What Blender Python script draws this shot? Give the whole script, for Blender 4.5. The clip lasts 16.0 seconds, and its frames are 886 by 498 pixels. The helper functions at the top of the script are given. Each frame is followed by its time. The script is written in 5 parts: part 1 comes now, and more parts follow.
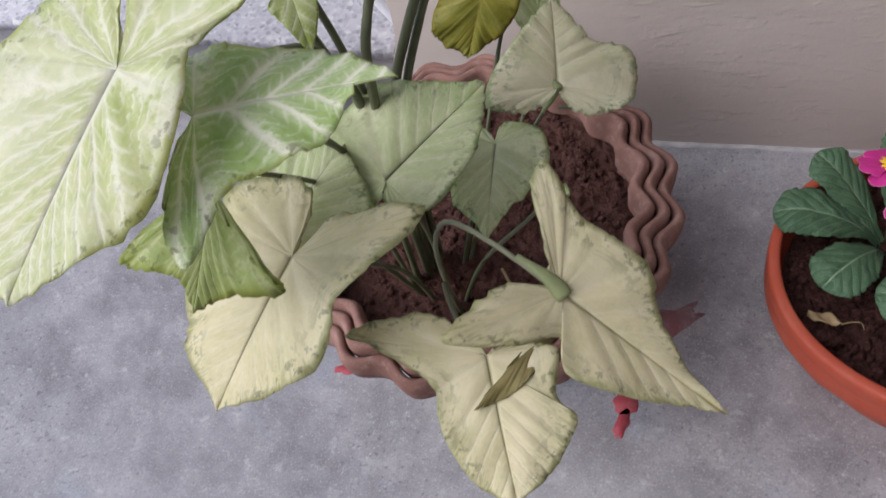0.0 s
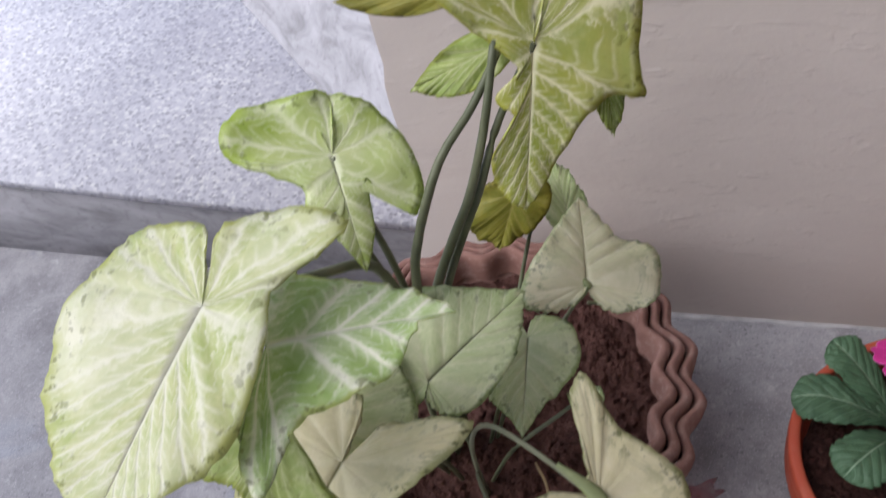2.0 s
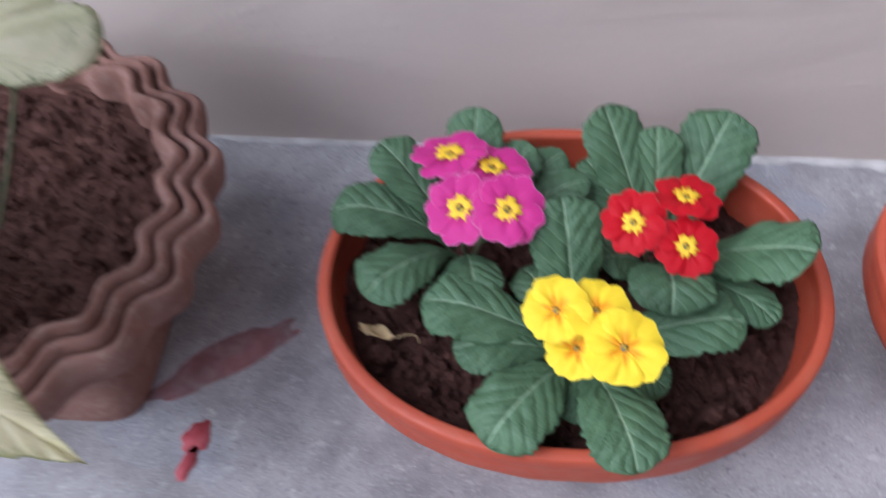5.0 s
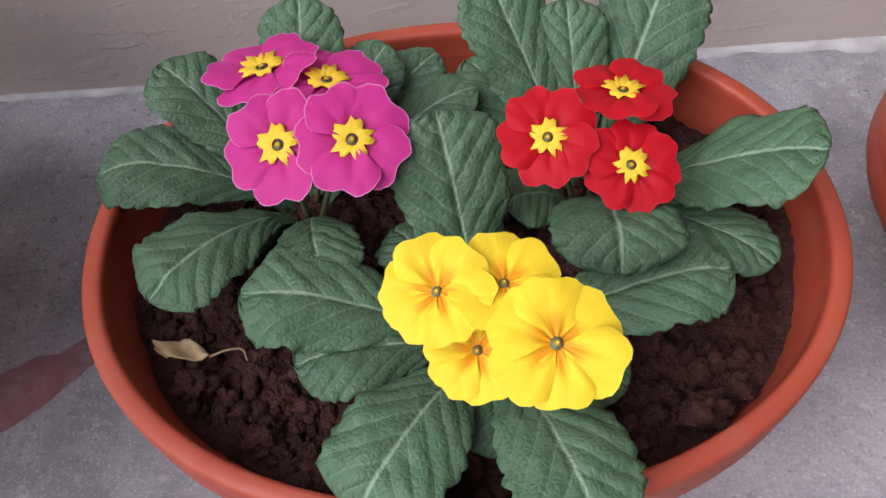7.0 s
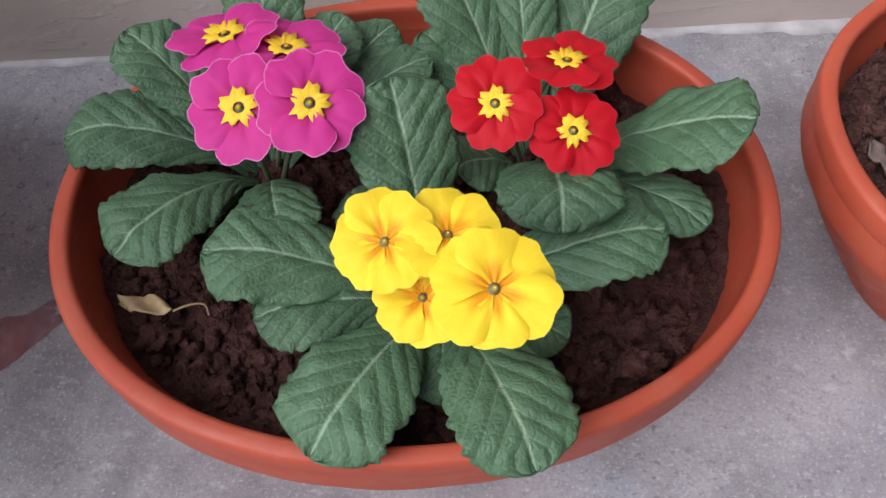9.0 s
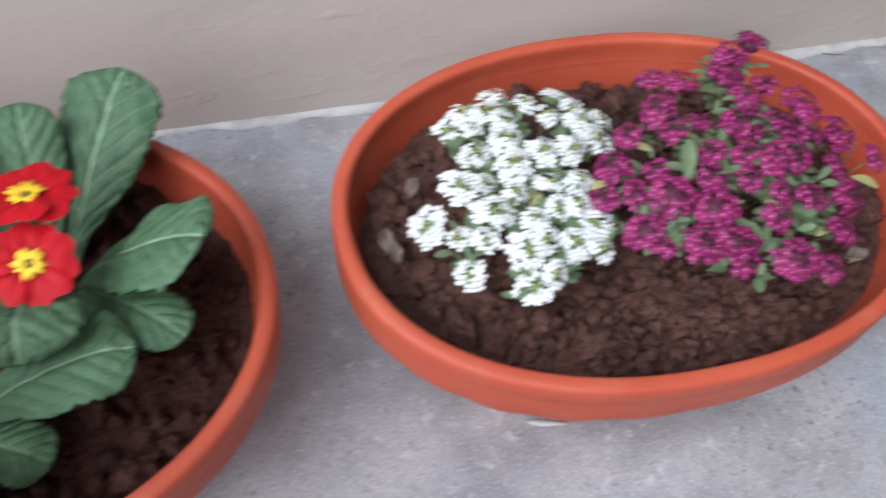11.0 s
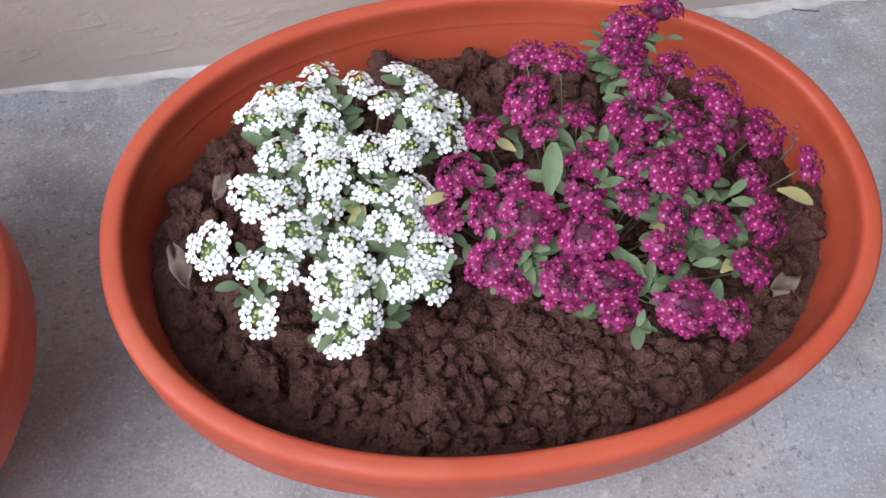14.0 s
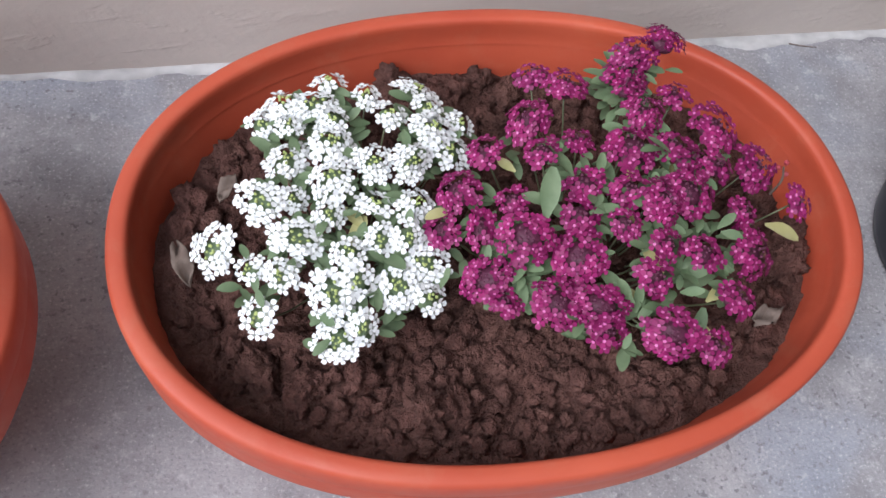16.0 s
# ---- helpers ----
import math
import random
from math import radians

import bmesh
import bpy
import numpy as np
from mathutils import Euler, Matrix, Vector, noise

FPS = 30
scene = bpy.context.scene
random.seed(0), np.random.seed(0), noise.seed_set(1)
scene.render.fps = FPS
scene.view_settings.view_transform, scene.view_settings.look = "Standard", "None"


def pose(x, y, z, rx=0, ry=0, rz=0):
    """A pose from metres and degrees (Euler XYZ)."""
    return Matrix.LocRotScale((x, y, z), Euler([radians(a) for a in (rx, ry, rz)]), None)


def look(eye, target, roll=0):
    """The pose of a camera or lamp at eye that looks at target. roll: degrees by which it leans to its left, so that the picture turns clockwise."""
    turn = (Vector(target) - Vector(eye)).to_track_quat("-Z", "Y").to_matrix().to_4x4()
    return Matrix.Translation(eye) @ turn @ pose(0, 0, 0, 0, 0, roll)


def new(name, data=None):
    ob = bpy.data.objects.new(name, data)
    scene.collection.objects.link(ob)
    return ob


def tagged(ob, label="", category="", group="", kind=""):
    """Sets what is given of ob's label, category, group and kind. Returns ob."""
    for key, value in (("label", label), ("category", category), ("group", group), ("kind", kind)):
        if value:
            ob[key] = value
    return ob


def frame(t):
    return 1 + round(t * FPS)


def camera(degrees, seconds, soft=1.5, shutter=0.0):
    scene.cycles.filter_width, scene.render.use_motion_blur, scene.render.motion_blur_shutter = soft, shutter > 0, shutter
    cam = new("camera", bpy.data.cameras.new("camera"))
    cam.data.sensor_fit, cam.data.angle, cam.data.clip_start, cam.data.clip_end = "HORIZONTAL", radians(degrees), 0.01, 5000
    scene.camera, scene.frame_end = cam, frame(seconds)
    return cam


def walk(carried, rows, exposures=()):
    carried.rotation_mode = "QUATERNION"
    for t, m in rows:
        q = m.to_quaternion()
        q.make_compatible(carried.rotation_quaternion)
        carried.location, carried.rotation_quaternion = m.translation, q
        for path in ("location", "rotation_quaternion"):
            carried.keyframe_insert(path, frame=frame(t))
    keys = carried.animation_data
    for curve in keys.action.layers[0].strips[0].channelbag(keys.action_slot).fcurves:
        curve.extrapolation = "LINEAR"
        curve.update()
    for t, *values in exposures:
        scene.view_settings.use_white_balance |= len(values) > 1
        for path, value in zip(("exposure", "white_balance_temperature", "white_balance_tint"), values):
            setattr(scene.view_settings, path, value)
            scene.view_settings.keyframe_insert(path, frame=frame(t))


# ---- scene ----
cam = camera(52.8, 16.0, soft=1.5, shutter=0.5)
PATH = [
    (0, (0.267, 0.039, 0.903), (-0.208, 1.082, -0.736), -16.1),
    (0.5, (0.266, 0.052, 0.909), (-0.197, 1.138, -0.706), -14.7),
    (1, (0.252, 0.052, 0.927), (-0.231, 1.185, -0.649), -14.4),
    (1.5, (0.236, 0.05, 0.948), (-0.263, 1.23, -0.587), -13.8),
    (2, (0.241, 0.059, 0.969), (-0.247, 1.319, -0.505), -12.5),
    (2.5, (0.255, 0.071, 0.989), (-0.22, 1.405, -0.424), -11.2),
    (3, (0.264, 0.069, 1.0), (-0.186, 1.438, -0.387), -9.8),
    (3.5, (0.282, 0.081, 0.982), (-0.121, 1.42, -0.447), -9.6),
    (4, (0.324, 0.102, 0.96), (-0.035, 1.383, -0.532), -9.2),
    (4.5, (0.462, 0.12, 0.878), (0.154, 1.3, -0.707), -8.8),
    (5, (0.522, 0.141, 0.757), (0.363, 1.267, -0.889), -3.9),
    (5.2, (0.528, 0.159, 0.7), (0.442, 1.26, -0.967), -2.1),
    (7.3, (0.552, 0.274, 0.553), (0.579, 1.319, -1.151), -2.9),
    (7.5, (0.551, 0.273, 0.552), (0.586, 1.301, -1.164), -2.6),
    (8, (0.554, 0.265, 0.557), (0.6, 1.268, -1.173), -1.7),
    (8.2, (0.555, 0.26, 0.561), (0.607, 1.262, -1.169), -0.9),
    (10.3, (0.626, 0.232, 0.595), (0.880, 1.317, -1.066), 5.6),
    (10.5, (0.657, 0.23, 0.605), (0.981, 1.298, -1.055), 7.5),
    (11, (0.772, 0.235, 0.619), (1.139, 1.292, -1.038), 6.9),
    (11.5, (0.852, 0.243, 0.594), (1.280, 1.259, -1.074), 6.9),
    (12, (0.885, 0.257, 0.562), (1.203, 1.272, -1.132), 5.2),
    (12.5, (0.892, 0.273, 0.553), (1.197, 1.33, -1.118), 8.6),
    (13, (0.903, 0.299, 0.545), (1.192, 1.238, -1.197), 7.3),
    (13.5, (0.903, 0.314, 0.547), (1.218, 1.254, -1.19), 8.3),
    (14, (0.905, 0.319, 0.545), (1.219, 1.252, -1.196), 7.7),
    (14.5, (0.898, 0.318, 0.548), (1.231, 1.249, -1.19), 11.4),
    (15, (0.895, 0.32, 0.548), (1.229, 1.244, -1.194), 12.5),
    (15.5, (0.899, 0.321, 0.549), (1.244, 1.245, -1.191), 12.4),
    (16, (0.898, 0.319, 0.559), (1.244, 1.249, -1.177), 12.7),
]
EXPOSURES = [(0.0, -0.2, 6350, 14), (3.0, -0.24, 6300, 14), (3.5, -0.28, 6300, 13), (4.0, -0.3, 6100, 13), (4.5, 0.1, 5800, 13), (4.75, 0.3, 5750, 13), (5.2, 0.17, 5750, 14), (7.5, 0.16, 6350, 18), (10.5, 0.28, 6050, 8), (11.5, 0.44, 5980, 7), (12.5, 0.40, 6080, 11), (16.0, 0.36, 6080, 11)]
walk(cam, [(t, look(eye, target, roll)) for t, eye, target, roll in PATH], EXPOSURES)

# ---- light: open shade under a bright sky ----
world = bpy.data.worlds.new("sky")
scene.world = world
world.use_nodes = True
wn = world.node_tree.nodes
sky = wn.new("ShaderNodeTexSky")
sky.sky_type, sky.sun_disc = "NISHITA", False
sky.sun_elevation, sky.sun_rotation = radians(42), radians(235)
wn["Background"].inputs["Strength"].default_value = 0.15
world.node_tree.links.new(sky.outputs["Color"], wn["Background"].inputs["Color"])
sun_data = bpy.data.lights.new("sun", "SUN")
sun_data.energy, sun_data.angle, sun_data.color = 4.4, radians(64), (1.0, 0.985, 0.97)
sun = new("sun", sun_data)
sun.matrix_world = look((-1.9, -1.1, 2.55), (0.4, 0.5, 0.0))


# ---- materials ----
class Mat:
    """A small wrapper to write node materials briefly."""

    def __init__(self, name, rough=0.6, spec=0.5):
        self.m = bpy.data.materials.new(name)
        self.m.use_nodes = True
        self.t = self.m.node_tree
        self.b = self.t.nodes["Principled BSDF"]
        self.b.inputs["Roughness"].default_value = rough
        self.b.inputs["Specular IOR Level"].default_value = spec
        self.co = self.node("ShaderNodeTexCoord").outputs["Object"]

    def node(self, kind, **props):
        n = self.t.nodes.new(kind)
        for k, v in props.items():
            n.inputs[k.replace("_", " ")].default_value = v
        return n

    def link(self, a, b):
        self.t.links.new(a, b)

    def noise(self, scale, detail=4, rough=0.55, stretch=None, distortion=0.0):
        n = self.node("ShaderNodeTexNoise", Scale=scale, Detail=detail, Roughness=rough, Distortion=distortion)
        src = self.co
        if stretch:
            mp = self.node("ShaderNodeMapping", Scale=stretch)
            self.link(src, mp.inputs["Vector"])
            src = mp.outputs["Vector"]
        self.link(src, n.inputs["Vector"])
        return n.outputs["Fac"]

    def voronoi(self, scale, out="Distance", rnd=1.0):
        n = self.node("ShaderNodeTexVoronoi", Scale=scale, Randomness=rnd)
        self.link(self.co, n.inputs["Vector"])
        return n.outputs[out]

    def math(self, op, a, b=0.5, clamp=False):
        n = self.t.nodes.new("ShaderNodeMath")
        n.operation, n.use_clamp = op, clamp
        for i, v in enumerate((a, b)):
            if isinstance(v, (int, float)):
                n.inputs[i].default_value = v
            else:
                self.link(v, n.inputs[i])
        return n.outputs[0]

    def ramp(self, fac, *stops):
        n = self.t.nodes.new("ShaderNodeValToRGB")
        e = n.color_ramp.elements
        while len(e) < len(stops):
            e.new(0.5)
        for s, (p, c) in zip(e, stops):
            s.position = p
            s.color = (c, c, c, 1) if isinstance(c, (int, float)) else (*c, 1)
        self.link(fac, n.inputs["Fac"])
        return n.outputs["Color"]

    def mix(self, fac, a, b, blend="MIX"):
        n = self.t.nodes.new("ShaderNodeMix")
        n.data_type, n.blend_type = "RGBA", blend
        for sock, v in ((n.inputs[0], fac), (n.inputs[6], a), (n.inputs[7], b)):
            if isinstance(v, (int, float)):
                sock.default_value = v
            elif isinstance(v, tuple):
                sock.default_value = (*v, 1)
            else:
                self.link(v, sock)
        return n.outputs[2]

    def colour(self, c):
        if isinstance(c, tuple):
            self.b.inputs["Base Color"].default_value = (*c, 1)
        else:
            self.link(c, self.b.inputs["Base Color"])
        return self

    def rough(self, r):
        self.link(r, self.b.inputs["Roughness"])
        return self

    def bump(self, h, strength=0.5, distance=0.002):
        n = self.node("ShaderNodeBump", Strength=strength, Distance=distance)
        self.link(h, n.inputs["Height"])
        self.link(n.outputs["Normal"], self.b.inputs["Normal"])
        return self

    def translucent(self, c, amount=0.25):
        """Lets part of the light through, as leaves and petals do."""
        tr = self.t.nodes.new("ShaderNodeBsdfTranslucent")
        if isinstance(c, tuple):
            tr.inputs["Color"].default_value = (*c, 1)
        else:
            self.link(c, tr.inputs["Color"])
        mx = self.t.nodes.new("ShaderNodeMixShader")
        mx.inputs[0].default_value = amount
        self.link(self.b.outputs[0], mx.inputs[1])
        self.link(tr.outputs[0], mx.inputs[2])
        self.link(mx.outputs[0], self.t.nodes["Material Output"].inputs["Surface"])
        return self

    def random(self):
        return self.t.nodes.new("ShaderNodeObjectInfo").outputs["Random"]

    def island(self):
        return self.t.nodes.new("ShaderNodeNewGeometry").outputs["Random Per Island"]

    def uv(self):
        n = self.t.nodes.new("ShaderNodeUVMap")
        s = self.t.nodes.new("ShaderNodeSeparateXYZ")
        self.link(n.outputs[0], s.inputs[0])
        return s.outputs[0], s.outputs[1]


def wall_material():
    k = Mat("wall_paint", 0.62, 0.35)
    big, fine = k.noise(2.2, 3), k.noise(60, 5)
    smear = k.noise(3.2, 4, 0.5, (1.0, 1.0, 2.6), 0.9)
    c = k.ramp(big, (0.3, (0.50, 0.44, 0.40)), (0.7, (0.59, 0.525, 0.48)))
    c = k.mix(k.math("MULTIPLY", k.ramp(smear, (0.35, 0.0), (0.7, 1.0)), 0.22), c, (0.41, 0.355, 0.33))
    c = k.mix(k.math("MULTIPLY", k.ramp(fine, (0.62, 0.0), (0.72, 1.0)), 0.18), c, (0.62, 0.57, 0.53))
    dimple = k.ramp(k.voronoi(11), (0.0, 0.0), (0.07, 1.0))
    strokes = k.ramp(k.noise(9, 5, 0.6, (1.0, 1.0, 3.5), 0.6), (0.58, 0.0), (0.76, 1.0))
    dents = k.ramp(k.noise(26, 4, 0.6, (1.0, 1.0, 2.6), 0.4), (0.56, 0.0), (0.72, 1.0))
    worked = k.ramp(k.noise(2.6, 2), (0.40, 0.3), (0.58, 1.0))
    strokes, dents = k.math("MULTIPLY", strokes, worked), k.math("MULTIPLY", dents, worked)
    h = k.math("ADD", k.math("ADD", k.math("MULTIPLY", smear, 0.9), k.math("MULTIPLY", strokes, 0.2)), k.math("MULTIPLY", fine, 0.08))
    h = k.math("ADD", h, k.math("ADD", k.math("MULTIPLY", dimple, 0.16), k.math("MULTIPLY", dents, 0.18)))
    h = k.math("ADD", h, k.math("MULTIPLY", k.noise(34, 5, 0.65, (1.0, 1.0, 1.6)), 0.22))
    return k.colour(c).bump(h, 0.6, 0.0055).m


def concrete_material():
    k = Mat("concrete", 0.75, 0.3)
    big, mid, fine = k.noise(3.0, 4), k.noise(14, 6, 0.65), k.noise(130, 4, 0.7)
    c = k.ramp(big, (0.3, (0.205, 0.198, 0.212)), (0.5, (0.262, 0.257, 0.272)), (0.72, (0.345, 0.337, 0.352)))
    c = k.mix(k.math("MULTIPLY", k.ramp(mid, (0.42, 0.0), (0.60, 1.0)), 0.55), c, (0.44, 0.43, 0.445))
    c = k.mix(k.math("MULTIPLY", k.ramp(mid, (0.30, 1.0), (0.44, 0.0)), 0.6), c, (0.20, 0.188, 0.198))
    c = k.mix(k.math("MULTIPLY", k.ramp(fine, (0.35, 1.0), (0.48, 0.0)), 0.3), c, (0.2, 0.19, 0.2))
    c = k.mix(k.ramp(k.noise(7, 3, 0.5, None, 0.6), (0.58, 0.0), (0.72, 0.40)), c, (0.29, 0.34, 0.43))
    c = k.mix(k.ramp(k.voronoi(38), (0.02, 0.5), (0.09, 0.0)), c, (0.14, 0.12, 0.12))
    pits = k.math("MULTIPLY", k.ramp(k.noise(150, 3, 0.6), (0.59, 0.0), (0.65, 1.0)), k.ramp(k.noise(5, 3), (0.42, 0.0), (0.58, 0.85)))
    c = k.mix(pits, c, (0.17, 0.165, 0.18))
    c = k.mix(k.ramp(k.noise(55, 4, 0.7), (0.58, 0.0), (0.69, 0.5)), c, (0.55, 0.54, 0.555))
    grit = k.noise(420, 3, 0.7)
    c = k.mix(k.ramp(grit, (0.57, 0.0), (0.70, 0.55)), c, (0.68, 0.67, 0.68))
    c = k.mix(k.ramp(grit, (0.30, 0.65), (0.43, 0.0)), c, (0.16, 0.152, 0.16))
    h = k.math("ADD", k.math("ADD", mid, k.math("MULTIPLY", fine, 0.4)), k.math("MULTIPLY", grit, 0.15))
    return k.colour(c).bump(h, 0.6, 0.003).m


def terrazzo_material():
    k = Mat("terrazzo", 0.32, 0.5)
    chip, cell = k.voronoi(170, "Color"), k.voronoi(170)
    sep = k.t.nodes.new("ShaderNodeSeparateColor")
    k.link(chip, sep.inputs[0])
    # the near-white last stop puts sparkling glints into the chip colour
    c = k.ramp(sep.outputs[0], (0.0, (0.44, 0.44, 0.50)), (0.35, (0.66, 0.66, 0.73)), (0.80, (0.83, 0.83, 0.88)), (0.93, (0.97, 0.97, 0.98)))
    c = k.mix(k.ramp(cell, (0.35, 0.0), (0.75, 0.55)), c, (0.80, 0.80, 0.86))
    c = k.mix(k.math("MULTIPLY", k.ramp(k.noise(4, 4, 0.6), (0.42, 1.0), (0.62, 0.0)), 0.3), c, (0.45, 0.45, 0.52))
    k.rough(k.ramp(sep.outputs[1], (0.0, 0.5), (0.8, 0.3), (1.0, 0.12)))
    return k.colour(c).bump(sep.outputs[2], 0.5, 0.002).m


def riser_material():
    k = Mat("dirty_whitewash", 0.8, 0.2)
    a, f = k.noise(9, 6, 0.65, (1, 1, 2.5), 0.8), k.noise(70, 4)
    c = k.ramp(a, (0.3, (0.22, 0.215, 0.225)), (0.5, (0.36, 0.355, 0.375)), (0.7, (0.46, 0.45, 0.48)))
    return k.colour(k.mix(k.ramp(f, (0.3, 0.4), (0.45, 0.0)), c, (0.2, 0.19, 0.2))).bump(a, 0.5, 0.004).m


def plastic_material():
    k = Mat("terracotta_plastic", 0.5, 0.4)
    c = k.mix(k.ramp(k.noise(9, 4), (0.35, 0.0), (0.7, 1.0)), (0.37, 0.058, 0.028), (0.43, 0.079, 0.038))
    dust = k.ramp(k.noise(26, 6, 0.7, None, 0.5), (0.50, 0.0), (0.74, 0.45))
    c = k.mix(dust, c, (0.42, 0.135, 0.08))
    k.rough(k.ramp(k.noise(40, 3), (0.3, 0.44), (0.7, 0.62)))
    return k.colour(c).bump(k.noise(180, 3), 0.12, 0.001).m


def clay_material():
    k = Mat("unglazed_clay", 0.85, 0.2)
    a, f = k.noise(11, 5, 0.6), k.noise(90, 5, 0.7)
    c = k.ramp(a, (0.3, (0.165, 0.082, 0.066)), (0.55, (0.255, 0.138, 0.114)), (0.75, (0.36, 0.215, 0.18)))
    c = k.mix(k.ramp(f, (0.5, 0.0), (0.72, 0.4)), c, (0.44, 0.33, 0.29))
    return k.colour(c).bump(k.math("ADD", a, k.math("MULTIPLY", f, 0.4)), 0.4, 0.002).m


def soil_material(name, gain, grey=1.0):
    k = Mat(name, 0.95, 0.15)
    a, f, m = k.noise(45, 6, 0.7), k.noise(260, 4, 0.7), k.noise(110, 5, 0.75, None, 0.4)
    c = k.ramp(k.math("ADD", k.math("MULTIPLY", a, 0.6), k.math("MULTIPLY", m, 0.4)), *[(p, (gain * col[0], gain * grey * col[1], gain * grey * col[2])) for p, col in ((0.30, (0.018, 0.0080, 0.0068)), (0.5, (0.074, 0.030, 0.025)), (0.72, (0.170, 0.078, 0.064)))])
    c = k.mix(k.math("MULTIPLY", k.island(), 0.35), c, (0.100 * gain, 0.047 * gain * grey, 0.038 * gain * grey))
    c = k.mix(k.ramp(f, (0.66, 0.0), (0.74, 0.5)), c, (0.17, 0.13, 0.11))
    return k.colour(c).bump(k.math("ADD", k.math("ADD", a, m), k.math("MULTIPLY", f, 0.9)), 1.0, 0.008).m


def leaf_material(name, base, dark, vein, edge, veins=0.7, count=12.0, halo=0.5, branch=0.6, edge_from=0.86, cloud=0.3, dashes=0.5, rib=None):
    """A syngonium leaf: u counts along the side veins from tip to notch, v runs from the midrib to the margin.
    Pale feathery veins branch out from the midrib over a mottled ground; green dashes stay along the margin."""
    k = Mat(name, 0.46, 0.32)
    u, v = k.uv()
    wob, fray = k.noise(22, 3, 0.5), k.noise(150, 4, 0.7)
    off = k.math("ADD", k.math("MULTIPLY", k.math("SUBTRACT", wob, 0.5), 0.075), k.math("MULTIPLY", k.math("SUBTRACT", fray, 0.5), 0.026))
    uu = k.math("ADD", u, k.math("MULTIPLY", off, k.ramp(v, (0.0, 0.2), (0.4, 1.0))))
    du = k.math("ABSOLUTE", k.math("SUBTRACT", k.math("FRACT", k.math("MULTIPLY", uu, count)), 0.5))
    core = k.ramp(du, (0.0, 1.0), (0.05, 0.85), (0.13, 0.0))
    soft = k.math("MULTIPLY", k.ramp(du, (0.0, 1.0), (0.42, 0.0)), k.ramp(fray, (0.36, 0.0), (0.62, 1.0)))
    slant = k.math("ADD", k.math("SUBTRACT", k.math("MULTIPLY", v, 5.5), k.math("MULTIPLY", du, 2.6)), k.math("ADD", k.math("MULTIPLY", wob, 4.5), k.math("MULTIPLY", fray, 0.9)))
    rung = k.math("ABSOLUTE", k.math("SUBTRACT", k.math("FRACT", slant), 0.5))
    twig = k.math("MULTIPLY", k.ramp(rung, (0.0, 1.0), (0.07, 0.8), (0.2, 0.0)), k.ramp(du, (0.0, 1.0), (0.35, 0.85), (0.5, 0.4)))
    twig = k.math("MULTIPLY", twig, k.ramp(fray, (0.36, 0.2), (0.6, 1.0)))
    mid = k.ramp(v, (0.0, 1.0), (0.03, 0.85), (0.085, 0.0))
    mottled, broad = k.noise(34, 5, 0.65), k.noise(11, 3)
    along = k.node("ShaderNodeCombineXYZ")
    k.link(k.math("MULTIPLY", u, 40.0), along.inputs[0])
    k.link(k.math("MULTIPLY", v, 3.2), along.inputs[1])
    streak = k.node("ShaderNodeTexNoise", Scale=1.6, Detail=3.0, Roughness=0.6)
    k.link(along.outputs[0], streak.inputs["Vector"])
    streak = streak.outputs["Fac"]
    c = k.mix(k.ramp(k.math("ADD", k.math("MULTIPLY", mottled, 0.6), k.math("MULTIPLY", streak, 0.4)), (0.38, 0.0), (0.62, 1.0)), dark, base)
    c = k.mix(k.math("MULTIPLY", k.ramp(broad, (0.42, 0.0), (0.66, 1.0)), cloud), c, vein)
    c = k.mix(k.math("MULTIPLY", soft, halo), c, vein)
    c = k.mix(k.math("MULTIPLY", twig, branch), c, vein)
    c = k.mix(k.math("MULTIPLY", k.math("MULTIPLY", core, k.ramp(mottled, (0.3, 0.3), (0.55, 1.0))), veins), c, vein)
    c = k.mix(k.math("MULTIPLY", mid, min(1.0, veins + 0.1)), c, vein)
    # the dark crease of the midrib groove, put into the colour as a line
    if rib:
        c = k.mix(k.ramp(v, (0.0, 0.9), (0.012, 0.7), (0.032, 0.0)), c, rib)
    rim = k.ramp(k.math("ADD", v, k.math("MULTIPLY", k.math("SUBTRACT", mottled, 0.5), 0.3)), (edge_from, 0.0), (1.02, 1.0))
    c = k.mix(k.math("MULTIPLY", rim, 0.75), c, edge)
    dash = k.math("MULTIPLY", k.ramp(streak, (0.50, 0.0), (0.60, 1.0)), k.ramp(k.math("ADD", v, k.math("MULTIPLY", k.math("SUBTRACT", broad, 0.5), 0.6)), (0.5, 0.0), (0.95, 1.0)))
    c = k.mix(k.math("MULTIPLY", dash, dashes), c, tuple(0.9 * x for x in edge))
    specks = k.math("MULTIPLY", k.ramp(k.noise(150, 3, 0.6), (0.57, 0.0), (0.64, 1.0)), k.ramp(v, (0.62, 0.0), (0.95, 1.0)))
    c = k.mix(k.math("MULTIPLY", specks, 0.7), c, tuple(0.4 * x for x in edge))
    h = k.math("ADD", k.math("MULTIPLY", k.ramp(du, (0.0, 0.0), (0.16, 0.7), (0.5, 1.0)), 0.35), k.math("MULTIPLY", mottled, 0.5))
    h = k.math("ADD", h, k.math("MULTIPLY", fray, 0.25))
    return k.colour(c).bump(h, 0.45, 0.003).translucent(c, 0.35).m


